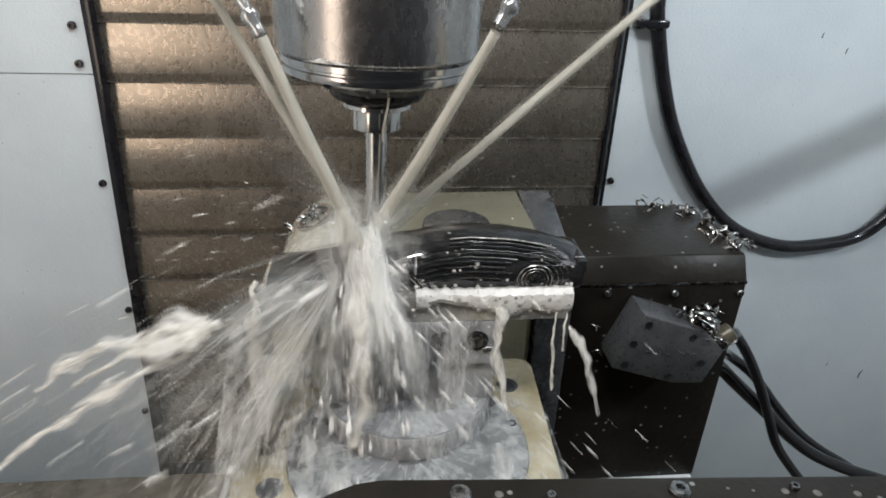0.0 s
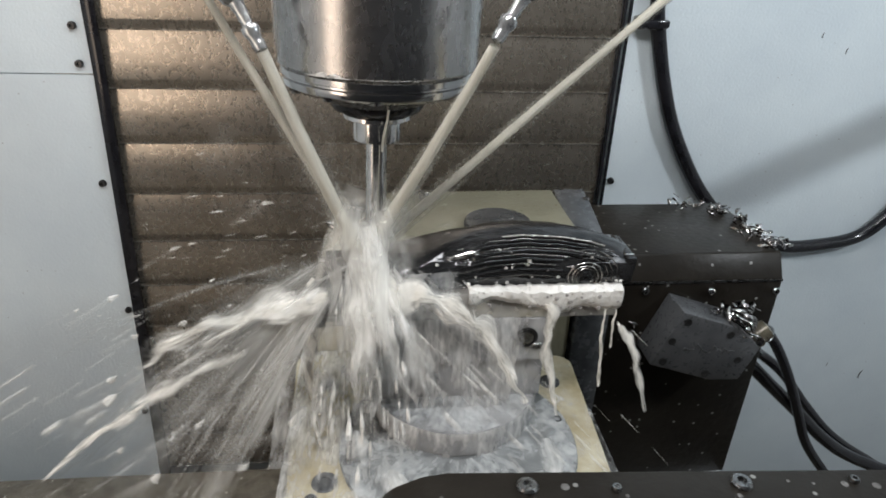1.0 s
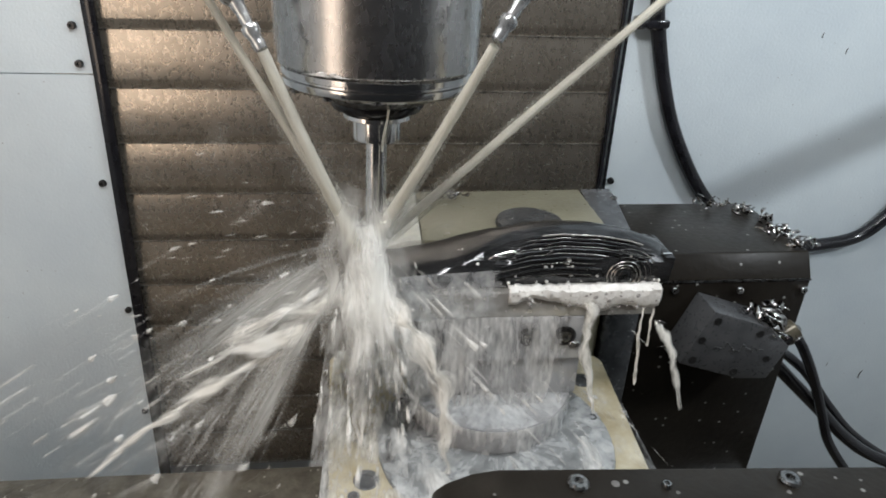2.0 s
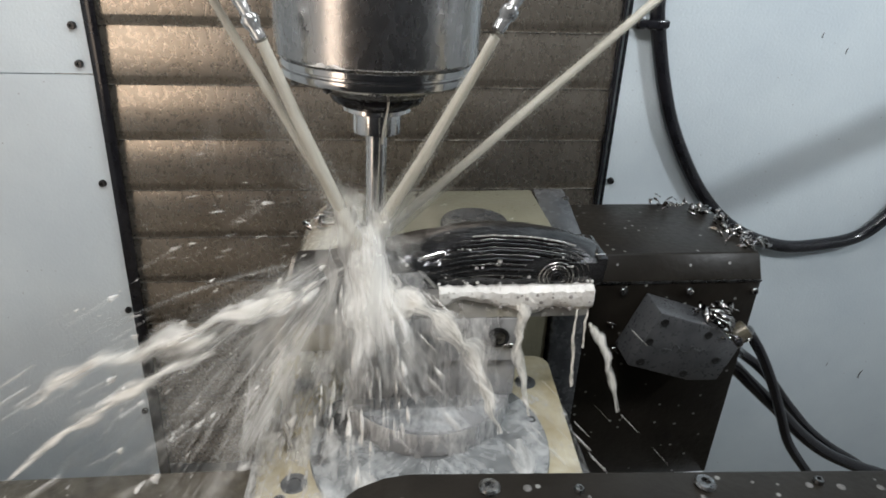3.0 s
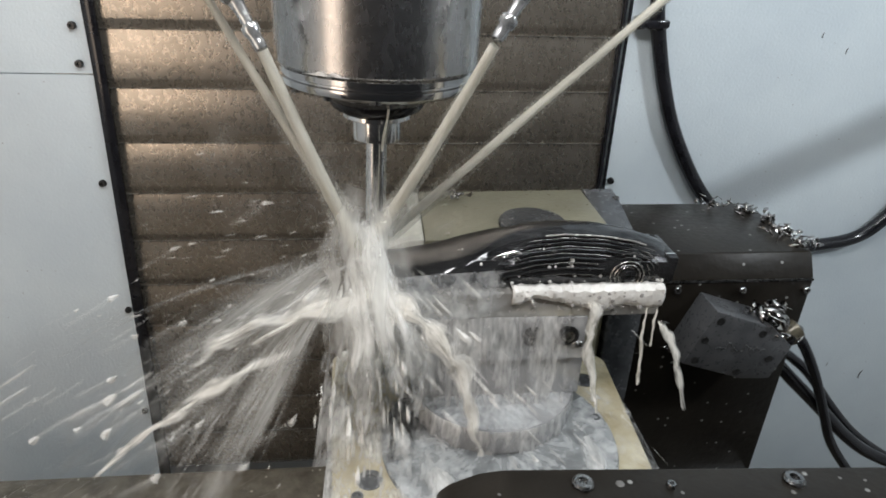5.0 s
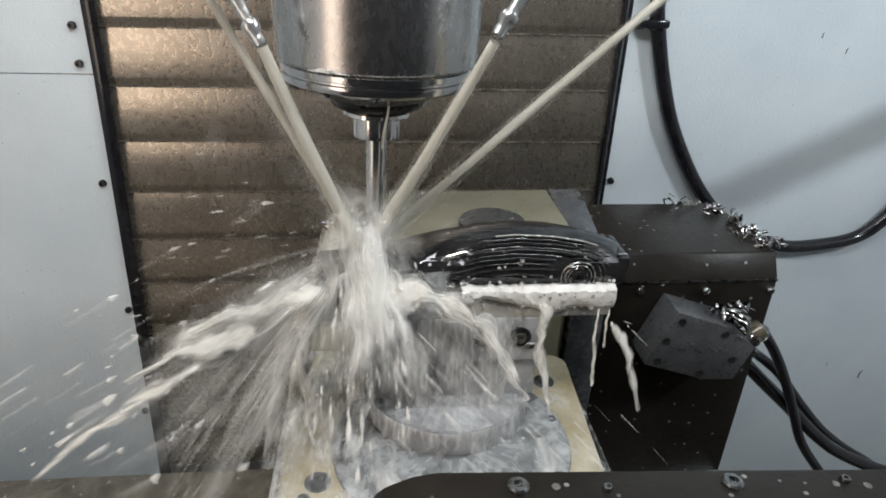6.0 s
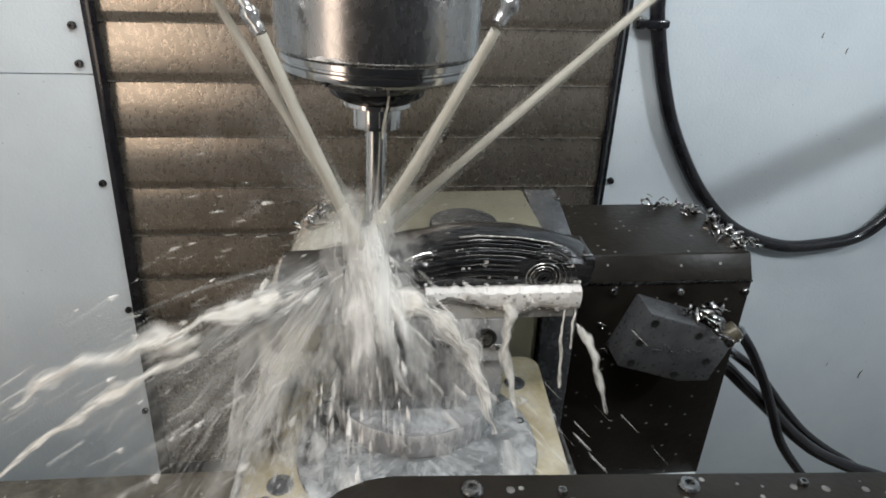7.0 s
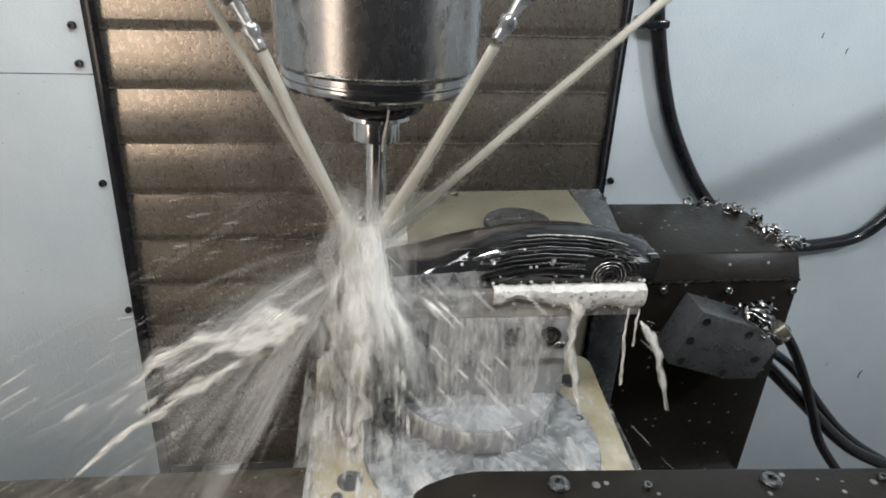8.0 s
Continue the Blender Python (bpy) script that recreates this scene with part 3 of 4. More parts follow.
fc = part("front_cover", askew(prism(out, "y", 0.240, 0.3565, 0.004)), DARKPAINT, rotary, "black sheet metal front cover with button-head screws")
part("front_apron", askew(box((-0.04, 0.305, 0.70), (0.78, 0.350, 1.0195), 0.004)), DARKPAINT, rotary)
for x, y, r in ((0.2226, 0.3300, 0.0085), (0.0525, 0.3368, 0.0085), (0.1213, 0.3302, 0.004), (0.40, 0.322, 0.0085), (0.315, 0.3265, 0.004)):
    screw("cover_screw", (x, y, 1.2195), (0, 0, 1), r, 0.0042, fc)
rng = random.Random(31)
for k in range(16):
    x, q = rng.uniform(-0.02, 0.42), 0.0015 + 0.0045 * rng.random() ** 2
    bm = lathe([(q, 0), (q * 0.85, 0.0003), (q * 0.3, 0.0005)], (x, 0.353 - 0.052 * x - rng.uniform(0.008, 0.045), 1.2197), (0, 0, 1), 12)
    part("dried_drop", bm, SPLAT, fc, "dull grey dried drop")

# ---- connector box on the motor cover ----
sensor = thing("connector_box", (0.37, 0.66, 1.12), "dark grey metal connector box, tilted on the motor cover", "connector box")
SO = [(0.3189, 1.1859), (0.4000, 1.1588), (0.4352, 1.1272), (0.4163, 1.0759), (0.3753, 1.0772), (0.2873, 1.1056)]
part("case", prism(SO, "y", 0.628, 0.679, 0.003), SENSOR, sensor)
for x, z in ((0.3257, 1.1714), (0.3104, 1.1430), (0.3041, 1.1117), (0.3665, 1.0902), (0.4067, 1.1098), (0.3877, 1.1500)):
    part("case_screw", lathe([(0.0052, 0), (0.0052, 0.0012), (0.003, 0.0012), (0.003, 0.0005)], (x, 0.628, z), (0, -1, 0), 14), HOLE, sensor)
rng = random.Random(4)
for k in range(9):
    x = 0.328 + 0.0078 * k
    z = 1.1325 - 0.17 * (x - 0.328) + rng.uniform(-0.003, 0.003)
    part("worn_mark", tube(curve([(x, 0.6276, z - 0.003), (x + 0.002, 0.6276, z + rng.uniform(0, 0.006)), (x + 0.005, 0.6276, z + rng.uniform(-0.004, 0.004)), (x + 0.0075, 0.6276, z)], 4), 0.0008, 6), GREYCAST, sensor, "worn unreadable mark")
part("gland", lathe([(0.016, 0), (0.016, 0.018), (0.0135, 0.021), (0.0135, 0.036), (0.009, 0.038)], (0.428, 0.655, 1.117), (0.7, 0, 0.55), 16), BRASS, sensor, "brown cable gland")


def cable(points, r, label):
    c = thing("cable", points[0], label, "cable", "machine cables")
    part("cable_run", tube(curve(points, 8), r, 12), RUBBER, c)
    return c


cables = [cable([(0.430, 0.665, 1.090), (0.470, 0.70, 1.055), (0.5067, 0.74, 1.0193), (0.5488, 0.74, 0.9792), (0.6145, 0.74, 0.9185), (0.6799, 0.74, 0.8563), (0.7459, 0.74, 0.8086), (0.8466, 0.74, 0.7617), (0.9575, 0.74, 0.729), (1.25, 0.74, 0.70)], 0.0105, "glossy thick black cable from the connector box"),
          cable([(0.448, 0.655, 1.134), (0.478, 0.68, 1.118), (0.509, 0.72, 1.0885), (0.538, 0.72, 1.0500), (0.571, 0.72, 0.9950), (0.606, 0.72, 0.9253), (0.6379, 0.72, 0.8629), (0.6906, 0.72, 0.7959), (0.7455, 0.72, 0.7353), (0.82, 0.7, 0.62)], 0.0078, "dark brown sheathed cable from the connector box"),
          cable([(0.428, 0.668, 1.112), (0.49, 0.72, 1.060), (0.5417, 0.77, 1.0141), (0.5961, 0.77, 0.9703), (0.6613, 0.77, 0.8959), (0.7277, 0.77, 0.8289), (0.8108, 0.77, 0.7702), (0.9199, 0.77, 0.7136), (1.2, 0.77, 0.66)], 0.0080, "black cable behind the thick cable")]


# ---- fixture, workpiece ----
fixture = thing("fixture_block", (0.026, 0.56, 1.1178), "wet grey steel fixture block bolted on the platter", "fixture")
part("foot_ring", lathe([(0.092, 0.0), (0.093, 0.001), (0.093, 0.027), (0.0915, 0.0290), (0.05, 0.0290)], (0.022, 0.5655, 1.1178), (0, 0, 1), 80), FIXTURE, fixture)
part("block", box((-0.062, 0.530, 1.1470), (0.114, 0.640, 1.1985), 0.003), FIXTURE, fixture)
part("jaw", box((-0.0600, 0.524, 1.1990), (0.1105, 0.636, 1.2515), 0.002), FIXTURE, fixture)
for x in (-0.045, 0.016, 0.0543, 0.0910):
    b = part("counterbore", lathe([(0.0118, 0), (0.0118, 0.0012), (0.0092, 0.0012), (0.0088, -0.004), (0.001, -0.004)], (x, 0.5238, 1.2290), (0, -1, 0), 24), HOLE, fixture)
    part("bolt", lathe([(0.0068, 0), (0.0068, 0.003), (0.0035, 0.003), (0.003, 0.001)], (x, 0.5238, 1.2290), (0, -1, 0), 18), SCREW, b)
for x in (0.1005, 0.1045):
    screw("pin", (x, 0.5238, 1.218), (0, -1, 0), 0.004, 0.002, fixture)

work = thing("workpiece", (0.03, 0.58, 1.252), "wet aluminium block half milled into a small car body", "workpiece")
part("stock", box((-0.125, 0.525, 1.2520), (0.1835, 0.612, 1.2810), 0.0015), ALUBAR, work, "uncut aluminium base bar")


def roof(x):
    """Height of the milled body along its length."""
    pts = [(-0.112, 1.2990), (-0.08, 1.3005), (-0.045, 1.3070), (-0.01, 1.3170), (0.014, 1.3270), (0.05, 1.3355), (0.083, 1.3385), (0.12, 1.3360), (0.155, 1.3295), (0.182, 1.3205), (0.192, 1.3165), (0.197, 1.3130)]
    for (x0, z0), (x1, z1) in zip(pts, pts[1:]):
        if x <= x1:
            return z0 + (z1 - z0) * max(0, (x - x0)) / (x1 - x0)
    return pts[-1][1]


bm = bmesh.new()
rings = []
N = 64
for i in range(N + 1):
    x = -0.115 + (0.1965 + 0.115) * i / N
    zt = roof(x)
    cut = min(1, max(0, (x + 0.01) / 0.04))         # the uncut end stays square
    end = min(1.0, (0.1995 - x) / 0.02) ** 0.5
    inset = 0.002 + 0.016 * cut
    sect = [(0.536 + 0.004 * (1 - end), 1.2815), (0.533, 1.287), (0.532, min(1.300, zt - 0.008)), (0.5345, min(1.3085, zt - 0.006)), (0.5360 + 0.25 * inset, max(min(1.3120, zt - 0.005), zt - 0.018)), (0.536 + inset * 0.75, zt - 0.0045), (0.539 + inset, zt - 0.0020), (0.545 + inset * 0.9, zt - 0.0006), (0.560 + inset * 0.2, zt)]
    sect = sect + [(1.135 - y, z) for y, z in sect[::-1]]
    rings.append([bm.verts.new((x, y, z)) for y, z in sect])
for r0, r1 in zip(rings, rings[1:]):
    for k in range(len(r0) - 1):
        bm.faces.new((r0[k], r1[k], r1[k + 1], r0[k + 1]))
    bm.faces.new((r0[-1], r1[-1], r1[0], r0[0]))
bm.faces.new(rings[0])
bm.faces.new(rings[-1][::-1])
body = part("car_body", bm, ALU, work, "wet milled car body, coloured dark for its dark reflections")
for r, w in ((0.0175, 0.0011), (0.0135, 0.0009), (0.0098, 0.0012)):
    bm = tube([(0.1471 + r * math.cos(a), 0.5318 + 0.0012 * (r < 0.01), 1.2945 + r * 0.92 * math.sin(a)) for a in [2 * math.pi * k / 40 for k in range(41)]], w, 8, caps=False)
    part("wheel_ring", bm, GLINT, body)
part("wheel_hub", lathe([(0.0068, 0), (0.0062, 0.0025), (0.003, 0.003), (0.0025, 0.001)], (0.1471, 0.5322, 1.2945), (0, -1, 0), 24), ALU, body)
# milled steps; pale and dark colours stand for glints and dark reflections
for h, y, x0, x1, m, w in ((0.0035, 0.5475, 0.062, 0.168, ALUBAR, 0.0009), (0.0062, 0.5445, 0.045, 0.178, GLINT, 0.0005), (0.0095, 0.5415, 0.03, 0.182, ALU, 0.0009), (0.0125, 0.5385, 0.02, 0.186, GLINT, 0.0005), (0.0150, 0.5370, 0.02, 0.185, ALU, 0.0010),
                           (0.0185, 0.5350, 0.03, 0.128, GLINT, 0.0005), (0.0225, 0.5335, 0.02, 0.122, ALU, 0.0009), (0.0275, 0.5325, 0.0, 0.115, GLINT, 0.0006), (0.0330, 0.5320, 0.0, 0.122, ALU, 0.0009), (0.0400, 0.5318, 0.035, 0.112, GLINT, 0.0005)):
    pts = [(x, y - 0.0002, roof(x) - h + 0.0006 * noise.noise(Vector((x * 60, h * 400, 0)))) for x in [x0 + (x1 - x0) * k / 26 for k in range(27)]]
    part("step_ridge", tube(pts, w, 8), m, body, "thin milled step coloured as a bright glint" if m is GLINT else "")
for r in (0.0235, 0.0285, 0.0340):
    pts = [(0.1471 + r * math.cos(a), 0.5325 + 0.10 * max(0, r * math.sin(a) - 0.012), 1.2945 + r * 0.85 * math.sin(a)) for a in [-0.25 + 2.1 * k / 20 for k in range(21)]]
    part("arch_ridge", tube(pts, 0.0006, 8), GLINT, body)
rng = random.Random(8)
for k in range(42):
    x = rng.uniform(-0.01, 0.185)
    f, q = rng.random() ** 1.4, rng.uniform(0.5, 1.3)
    z = 1.286 + (roof(x) - 0.010 - 1.286) * f
    part("bubble", lathe([(0.0003 * q, 0.0018 * q), (0.0014 * q, 0.0015 * q), (0.0019 * q, 0.0), (0.0014 * q, -0.0015 * q), (0.0003 * q, -0.0018 * q)], (x, 0.5325 + 0.004 * f, z), (0, -1, 0), 10), FOAMV, body)
loop = [(math.copysign(abs(math.cos(a)) ** 0.5, math.cos(a)), math.copysign(abs(math.sin(a)) ** 0.5, math.sin(a))) for a in [2 * math.pi * k / 32 for k in range(33)]]
pts = [(0.0215 + 0.0135 * c, 0.5388, 1.3120 + 0.0065 * q + 0.004 * c) for c, q in loop]
part("lamp_rim", tube(pts, 0.0009, 8, caps=False), CHROME, body, "bright milled rim")
bm = bmesh.new()
g = [[bm.verts.new((0.0215 + 0.0125 * (2 * i / 14 - 1), 0.5385 + 0.0022 * noise.noise(Vector((i * 0.9, k * 0.9, 3))), 1.3120 + 0.0055 * (2 * k / 8 - 1) + 0.004 * (2 * i / 14 - 1))) for k in range(9)] for i in range(15)]
for r0, r1 in zip(g, g[1:]):
    for k in range(8):
        bm.faces.new((r0[k], r1[k], r1[k + 1], r0[k + 1]))
part("lamp_pocket", bm, CHROME, body, "glittering rough-milled pocket")
pts = [(0.100 + 0.047 * c, 0.5440 - 0.0006 * q, roof(0.100 + 0.047 * c) - 0.0105 + 0.0040 * q) for c, q in loop]
part("window_rim", tube(pts, 0.0005, 8, caps=False), ALU, body)
# small polished bar added for the white highlight at the corner
part("highlight_bar", box((0.1880, 0.5405, 1.3125), (0.1985, 0.5440, 1.3147), 0.0008), CHROME, body, "polished bar in place of a highlight on the corner")
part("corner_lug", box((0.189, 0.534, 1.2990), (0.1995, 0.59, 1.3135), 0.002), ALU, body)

# ---- chips ----


def chips(name, spots, n, size, seed, label):
    rng = random.Random(seed)
    bm = bmesh.new()
    for k in range(n):
        p = Vector(rng.choice(spots)) + Vector((rng.gauss(0, 0.009), rng.gauss(0, 0.007), abs(rng.gauss(0, 0.004))))
        a, turn = rng.uniform(0, 6.3), rng.uniform(0.6, 2.4)
        r, pitch = size * rng.uniform(0.25, 0.7), size * rng.uniform(0.3, 1.0)
        ax = Vector((rng.uniform(-1, 1), rng.uniform(-1, 1), rng.uniform(-0.4, 0.6))).normalized()
        s = ax.orthogonal().normalized()
        u = ax.cross(s)
        last = None
        for i in range(9):
            f = i / 8
            c = p + ax * pitch * (f - 0.5) + (s * math.cos(a + turn * f) + u * math.sin(a + turn * f)) * r
            w = size * 0.34 * math.sin(math.pi * (0.12 + 0.8 * f))
            now = (bm.verts.new(c - ax * w), bm.verts.new(c + ax * w))
            if last:
                bm.faces.new((last[0], last[1], now[1], now[0]))
            last = now
    ob = solo(name, bm, CHIP, spots[0], label, "metal chips", "", "stuff")
    so = ob.modifiers.new("thick", "SOLIDIFY")
    so.thickness = 0.0004
    return ob


chip_obs = [chips("metal_chips", [(0.40, 0.862, 1.233), (0.43, 0.855, 1.233), (0.455, 0.83, 1.233), (0.47, 0.80, 1.233), (0.465, 0.76, 1.233), (0.474, 0.74, 1.233), (0.474, 0.715, 1.234)], 105, 0.014, 1, "bright curled aluminium chips along the motor cover's edge"),
            chips("metal_chips", [(0.375, 0.655, 1.169), (0.40, 0.65, 1.163), (0.42, 0.655, 1.166), (0.405, 0.64, 1.158), (0.425, 0.645, 1.146), (0.43, 0.64, 1.132)], 46, 0.022, 2, "bright curled aluminium chips on the connector box"),
            chips("metal_chips", [(-0.092, 0.752, 1.266), (-0.085, 0.765, 1.270), (-0.102, 0.745, 1.257), (-0.080, 0.75, 1.272), (-0.03, 0.79, 1.274), (-0.008, 0.79, 1.276), (0.008, 0.80, 1.278)], 46, 0.012, 3, "bright curled aluminium chips in a round hub"),
            chips("metal_chips", [(0.282, 0.668, 1.138), (0.30, 0.668, 1.115), (0.27, 0.668, 1.1)], 7, 0.012, 4, "a few aluminium chips stuck on the motor cover")]

# ---- coolant ----
HIT = Vector((-0.016, 0.550, 1.332))      # where the jets meet the cut


def nz(x, y, z=0.0, s=1.0):
    return noise.noise(Vector((x * s, y * s, z * s)))


def bump01(x, lo, hi):
    """0 below lo, 1 above hi, smooth between."""
    f = min(1.0, max(0.0, (x - lo) / (hi - lo)))
    return f * f * (3 - 2 * f)


def flow(name, spot, cover, nu, nv, wide, long, material, label="", at=(0, 0, 0), parent=None, group="", category="coolant"):
    """A skin of coolant: spot(u, v) gives its places, v along the flow; cover(u, v) how well it hides what is behind."""
    base = BASE[parent.name] if parent else Vector(at)
    verts, faces, cov = [], [], []
    for i in range(nu + 1):
        for k in range(nv + 1):
            u, v = i / nu, k / nv
            verts.append(Vector(spot(u, v)) - base)
            cov.append(cover(u, v))
    for i in range(nu):
        for k in range(nv):
            a = i * (nv + 1) + k
            faces.append((a, a + nv + 1, a + nv + 2, a + 1))
    me = bpy.data.meshes.new(name)
    me.from_pydata(verts, [], faces)
    me.attributes.new("cover", "FLOAT", "POINT").data.foreach_set("value", cov)
    uv = me.uv_layers.new(name="flow")
    for lp in me.loops:
        q = lp.vertex_index
        uv.data[lp.index].uv = (q // (nv + 1) / nu * wide, q % (nv + 1) / nv * long)
    me.shade_smooth()
    me.materials.append(material)
    ob = new(name, me)
    BASE[ob.name] = base
    if parent:
        ob.parent = parent
        return ob
    ob.location = at
    return tagged(ob, label, category, group, "stuff")


def round_flow(name, points, radii, cover, material, label="", parent=None, group="", wob=0.2, seed=0, flat=1.0, nu=20, category="coolant", arc=(0, 360)):
    """A round body of coolant along points."""
    pts = [Vector(p) for p in points]
    n = len(pts) - 1
    ways = [(pts[min(i + 1, n)] - pts[max(i - 1, 0)]).normalized() for i in range(n + 1)]

    def spot(u, v):
        i = round(v * n)
        side = ways[i].cross(Vector((0, 1, 0.15))).normalized()
        up = ways[i].cross(side)
        a = radians(arc[0] + (arc[1] - arc[0]) * u)
        r = radii[i] * (1 + wob * nz(math.cos(a) * 1.3 + seed * 7.3, math.sin(a) * 1.3, i * 0.22 + seed))
        return pts[i] + side * math.cos(a) * r + up * math.sin(a) * r * flat
    long = sum((b - a).length for a, b in zip(pts, pts[1:]))
    return flow(name, spot, cover, nu, n, 2 * math.pi * sum(radii) / (n + 1), long, material, label, points[0], parent, group, category)


def jet(a, b, r0, r1, seed, label, sag=0.004):
    """A milky stream from a nozzle to the cut, in a thin sleeve of mist."""
    a, b = Vector(a), Vector(b)
    n = 40
    pts = [a.lerp(b, i / n) + Vector((0, 0, -sag * math.sin(math.pi * i / n))) for i in range(n + 1)]
    j = thing("coolant_jet", a, label, "coolant jet", "coolant jets")
    thick = 1.75 if r0 > 0.0038 else 1.45
    round_flow("stream", pts, [r0 + (r1 - r0) * i / n for i in range(n + 1)], lambda u, v: thick - 0.10 * v, JET, parent=j, wob=0.12, seed=seed)
    round_flow("mist_sleeve", pts, [(r0 + (r1 * 1.25 - r0) * i / n) * (1.2 + 0.6 * i / n) for i in range(n + 1)], lambda u, v: 0.52 + 0.26 * v, SLEEVE, parent=j, wob=0.3, seed=seed + 3)
    return j


jets = [jet((-0.0885, 0.501, 1.5295), (-0.0175, 0.541, 1.325), 0.0043, 0.0064, 1, "milky coolant jet from the clear nozzle onto the cut"),
        jet((0.0868, 0.4888, 1.5370), (-0.010, 0.555, 1.340), 0.0041, 0.0060, 2, "milky coolant jet from the clear nozzle onto the tool"),
        jet((0.330, 0.60, 1.6258), (0.004, 0.580, 1.334), 0.0036, 0.0046, 3, "thin milky coolant jet from a far nozzle", 0.0),
        jet((-0.166, 0.60, 1.592), (-0.030, 0.575, 1.345), 0.0034, 0.0050, 4, "thin milky coolant jet behind the first one")]

# foam and a drip caught on the spindle's collar
bm = bmesh.new()
g = []
for i in range(17):
    a = radians(-131 + 1.7 * i)
    g.append([bm.verts.new((SX + 0.002 + 0.0905 * math.cos(a), SY + 0.0905 * math.sin(a), 1.5105 + 0.0013 * k * (0.3 + abs(nz(i * 0.22, 2))) * math.sin(math.pi * i / 16) + 0.0004 * nz(i * 0.5, k))) for k in range(5)])
for r0, r1 in zip(g, g[1:]):
    for k in range(4):
        bm.faces.new((r0[k], r1[k], r1[k + 1], r0[k + 1]))
head_foam = solo("foam", bm, FOAMV, (SX, SY - 0.09, 1.51), "grey-white foam drying on the spindle housing", "foam", "", "stuff")
so = head_foam.modifiers.new("thick", "SOLIDIFY")
so.thickness = 0.0012
head_drip = solo("coolant_string", tube(curve([(-0.004, 0.5300, 1.4935), (0.010, 0.5285, 1.4930), (0.013, 0.5290, 1.4880), (0.0075, 0.532, 1.4780), (0.0055, 0.535, 1.466), (0.0020, 0.539, 1.450), (0.0010, 0.545, 1.436)], 6), [0.0010 + 0.0062 * max(0, 1 - abs(i - 8) / 7) ** 1.5 for i in range(37)], 10, wob=0.4, seed=5), STRINGS, (0, 0.535, 1.49), "milky drip hanging from the spindle nose", "coolant", "coolant strings", "stuff")

# films that run down the block, the fixture, the platter and the plate
films = [
    flow("coolant_film", lambda u, v: (-0.124 + 0.165 * u, 0.5235 - 0.005 * v - 0.003 * abs(nz(u * 9, v * 3, 8)), 1.300 + 0.010 * u - 0.049 * v), lambda u, v: 0.88 + 0.12 * bump01(u, 0.3, 0.8) + 0.10 * v - 1.3 * bump01(u, 0.72, 1.0), 40, 20, 0.155, 0.05, VEILED, "grey milky film over the uncut end of the block", (-0.08, 0.52, 1.29)),
    flow("coolant_film", lambda u, v: (-0.075 + 0.165 * u + 0.01 * (u - 0.4) * v, 0.5205 - 0.008 * v - 0.003 * abs(nz(u * 9, v * 2, 2)), 1.256 - 0.110 * v), lambda u, v: 1.02 - 0.30 * v - 0.30 * bump01(u, 0.75, 1.0), 50, 30, 0.165, 0.11, RUN, "white milky threads running down the fixture block", (0.02, 0.52, 1.2)),
    flow("coolant_film", lambda u, v: (0.021 + (0.095 * v + 0.030) * math.cos(-3.7 + 4.2 * u), 0.497 + (0.095 * v + 0.030) * math.sin(-3.7 + 4.2 * u), 1.1190 + 0.0006 * nz(u * 12, v * 6, 4)), lambda u, v: 0.80 + 0.35 * nz(u * 6, v * 4, 1), 70, 24, 0.36, 0.12, VEILED, "milky film spreading over the platter", (0.02, 0.5, 1.12)),
    flow("coolant_film", lambda u, v: (0.022 + (0.0938 + 0.002 * v) * math.cos(-3.05 + 2.9 * u), 0.5655 + (0.0938 + 0.002 * v) * math.sin(-3.05 + 2.9 * u), 1.1485 - 0.030 * v), lambda u, v: 0.90 - 0.35 * v, 60, 12, 0.26, 0.03, RUN, "milky threads running down the fixture's foot", (0.02, 0.48, 1.13)),
    flow("coolant_film", lambda u, v: (-0.160 + 0.122 * u, 0.662 - 0.335 * v, 1.1185 + 0.0015 * nz(u * 6, v * 8, 7)), lambda u, v: 0.74 + 0.25 * nz(u * 3, v * 5, 2) + 0.22 * (1 - bump01(u, 0, 0.25)), 24, 40, 0.118, 0.36, RUN, "milky threads running over the cream cradle plate", (-0.1, 0.5, 1.12)),
    flow("coolant_film", lambda u, v: (0.125 + 0.053 * u, 0.64 - 0.30 * v, 1.1185 + 0.002 * nz(u * 6, v * 8, 9)), lambda u, v: 0.42 + 0.3 * v, 16, 40, 0.05, 0.3, VEILED, "milky film on the cradle plate", (0.15, 0.5, 1.12)),
    flow("coolant_curtain", lambda u, v: (-0.150 - 0.024 * v + 0.100 * u, 0.520 - 0.05 * v, 1.256 - 0.140 * v + 0.006 * nz(u * 6, v * 4, 3)), lambda u, v: 0.66 + 0.28 * (1 - bump01(u, 0.0, 0.3)) - 0.1 * v, 30, 30, 0.10, 0.15, RUN, "milky curtain falling off the end of the block", (-0.12, 0.5, 1.2)),
    flow("foam_band", lambda u, v: (0.022 + (0.030 + 0.062 * v) * math.cos(-2.95 + 2.75 * u), 0.5655 + (0.030 + 0.062 * v) * math.sin(-2.95 + 2.75 * u), 1.1490 + 0.001 * nz(u * 14, v * 5, 6)), lambda u, v: 1.05 - 0.25 * bump01(v, 0.8, 1.0) + 0.3 * nz(u * 5, v * 2, 3) - 0.5 * (1 - bump01(min(u, 1 - u), 0.0, 0.12)), 60, 16, 0.2, 0.06, VEILED, "white foam lying on the fixture's foot", (0.02, 0.5, 1.149)),
]
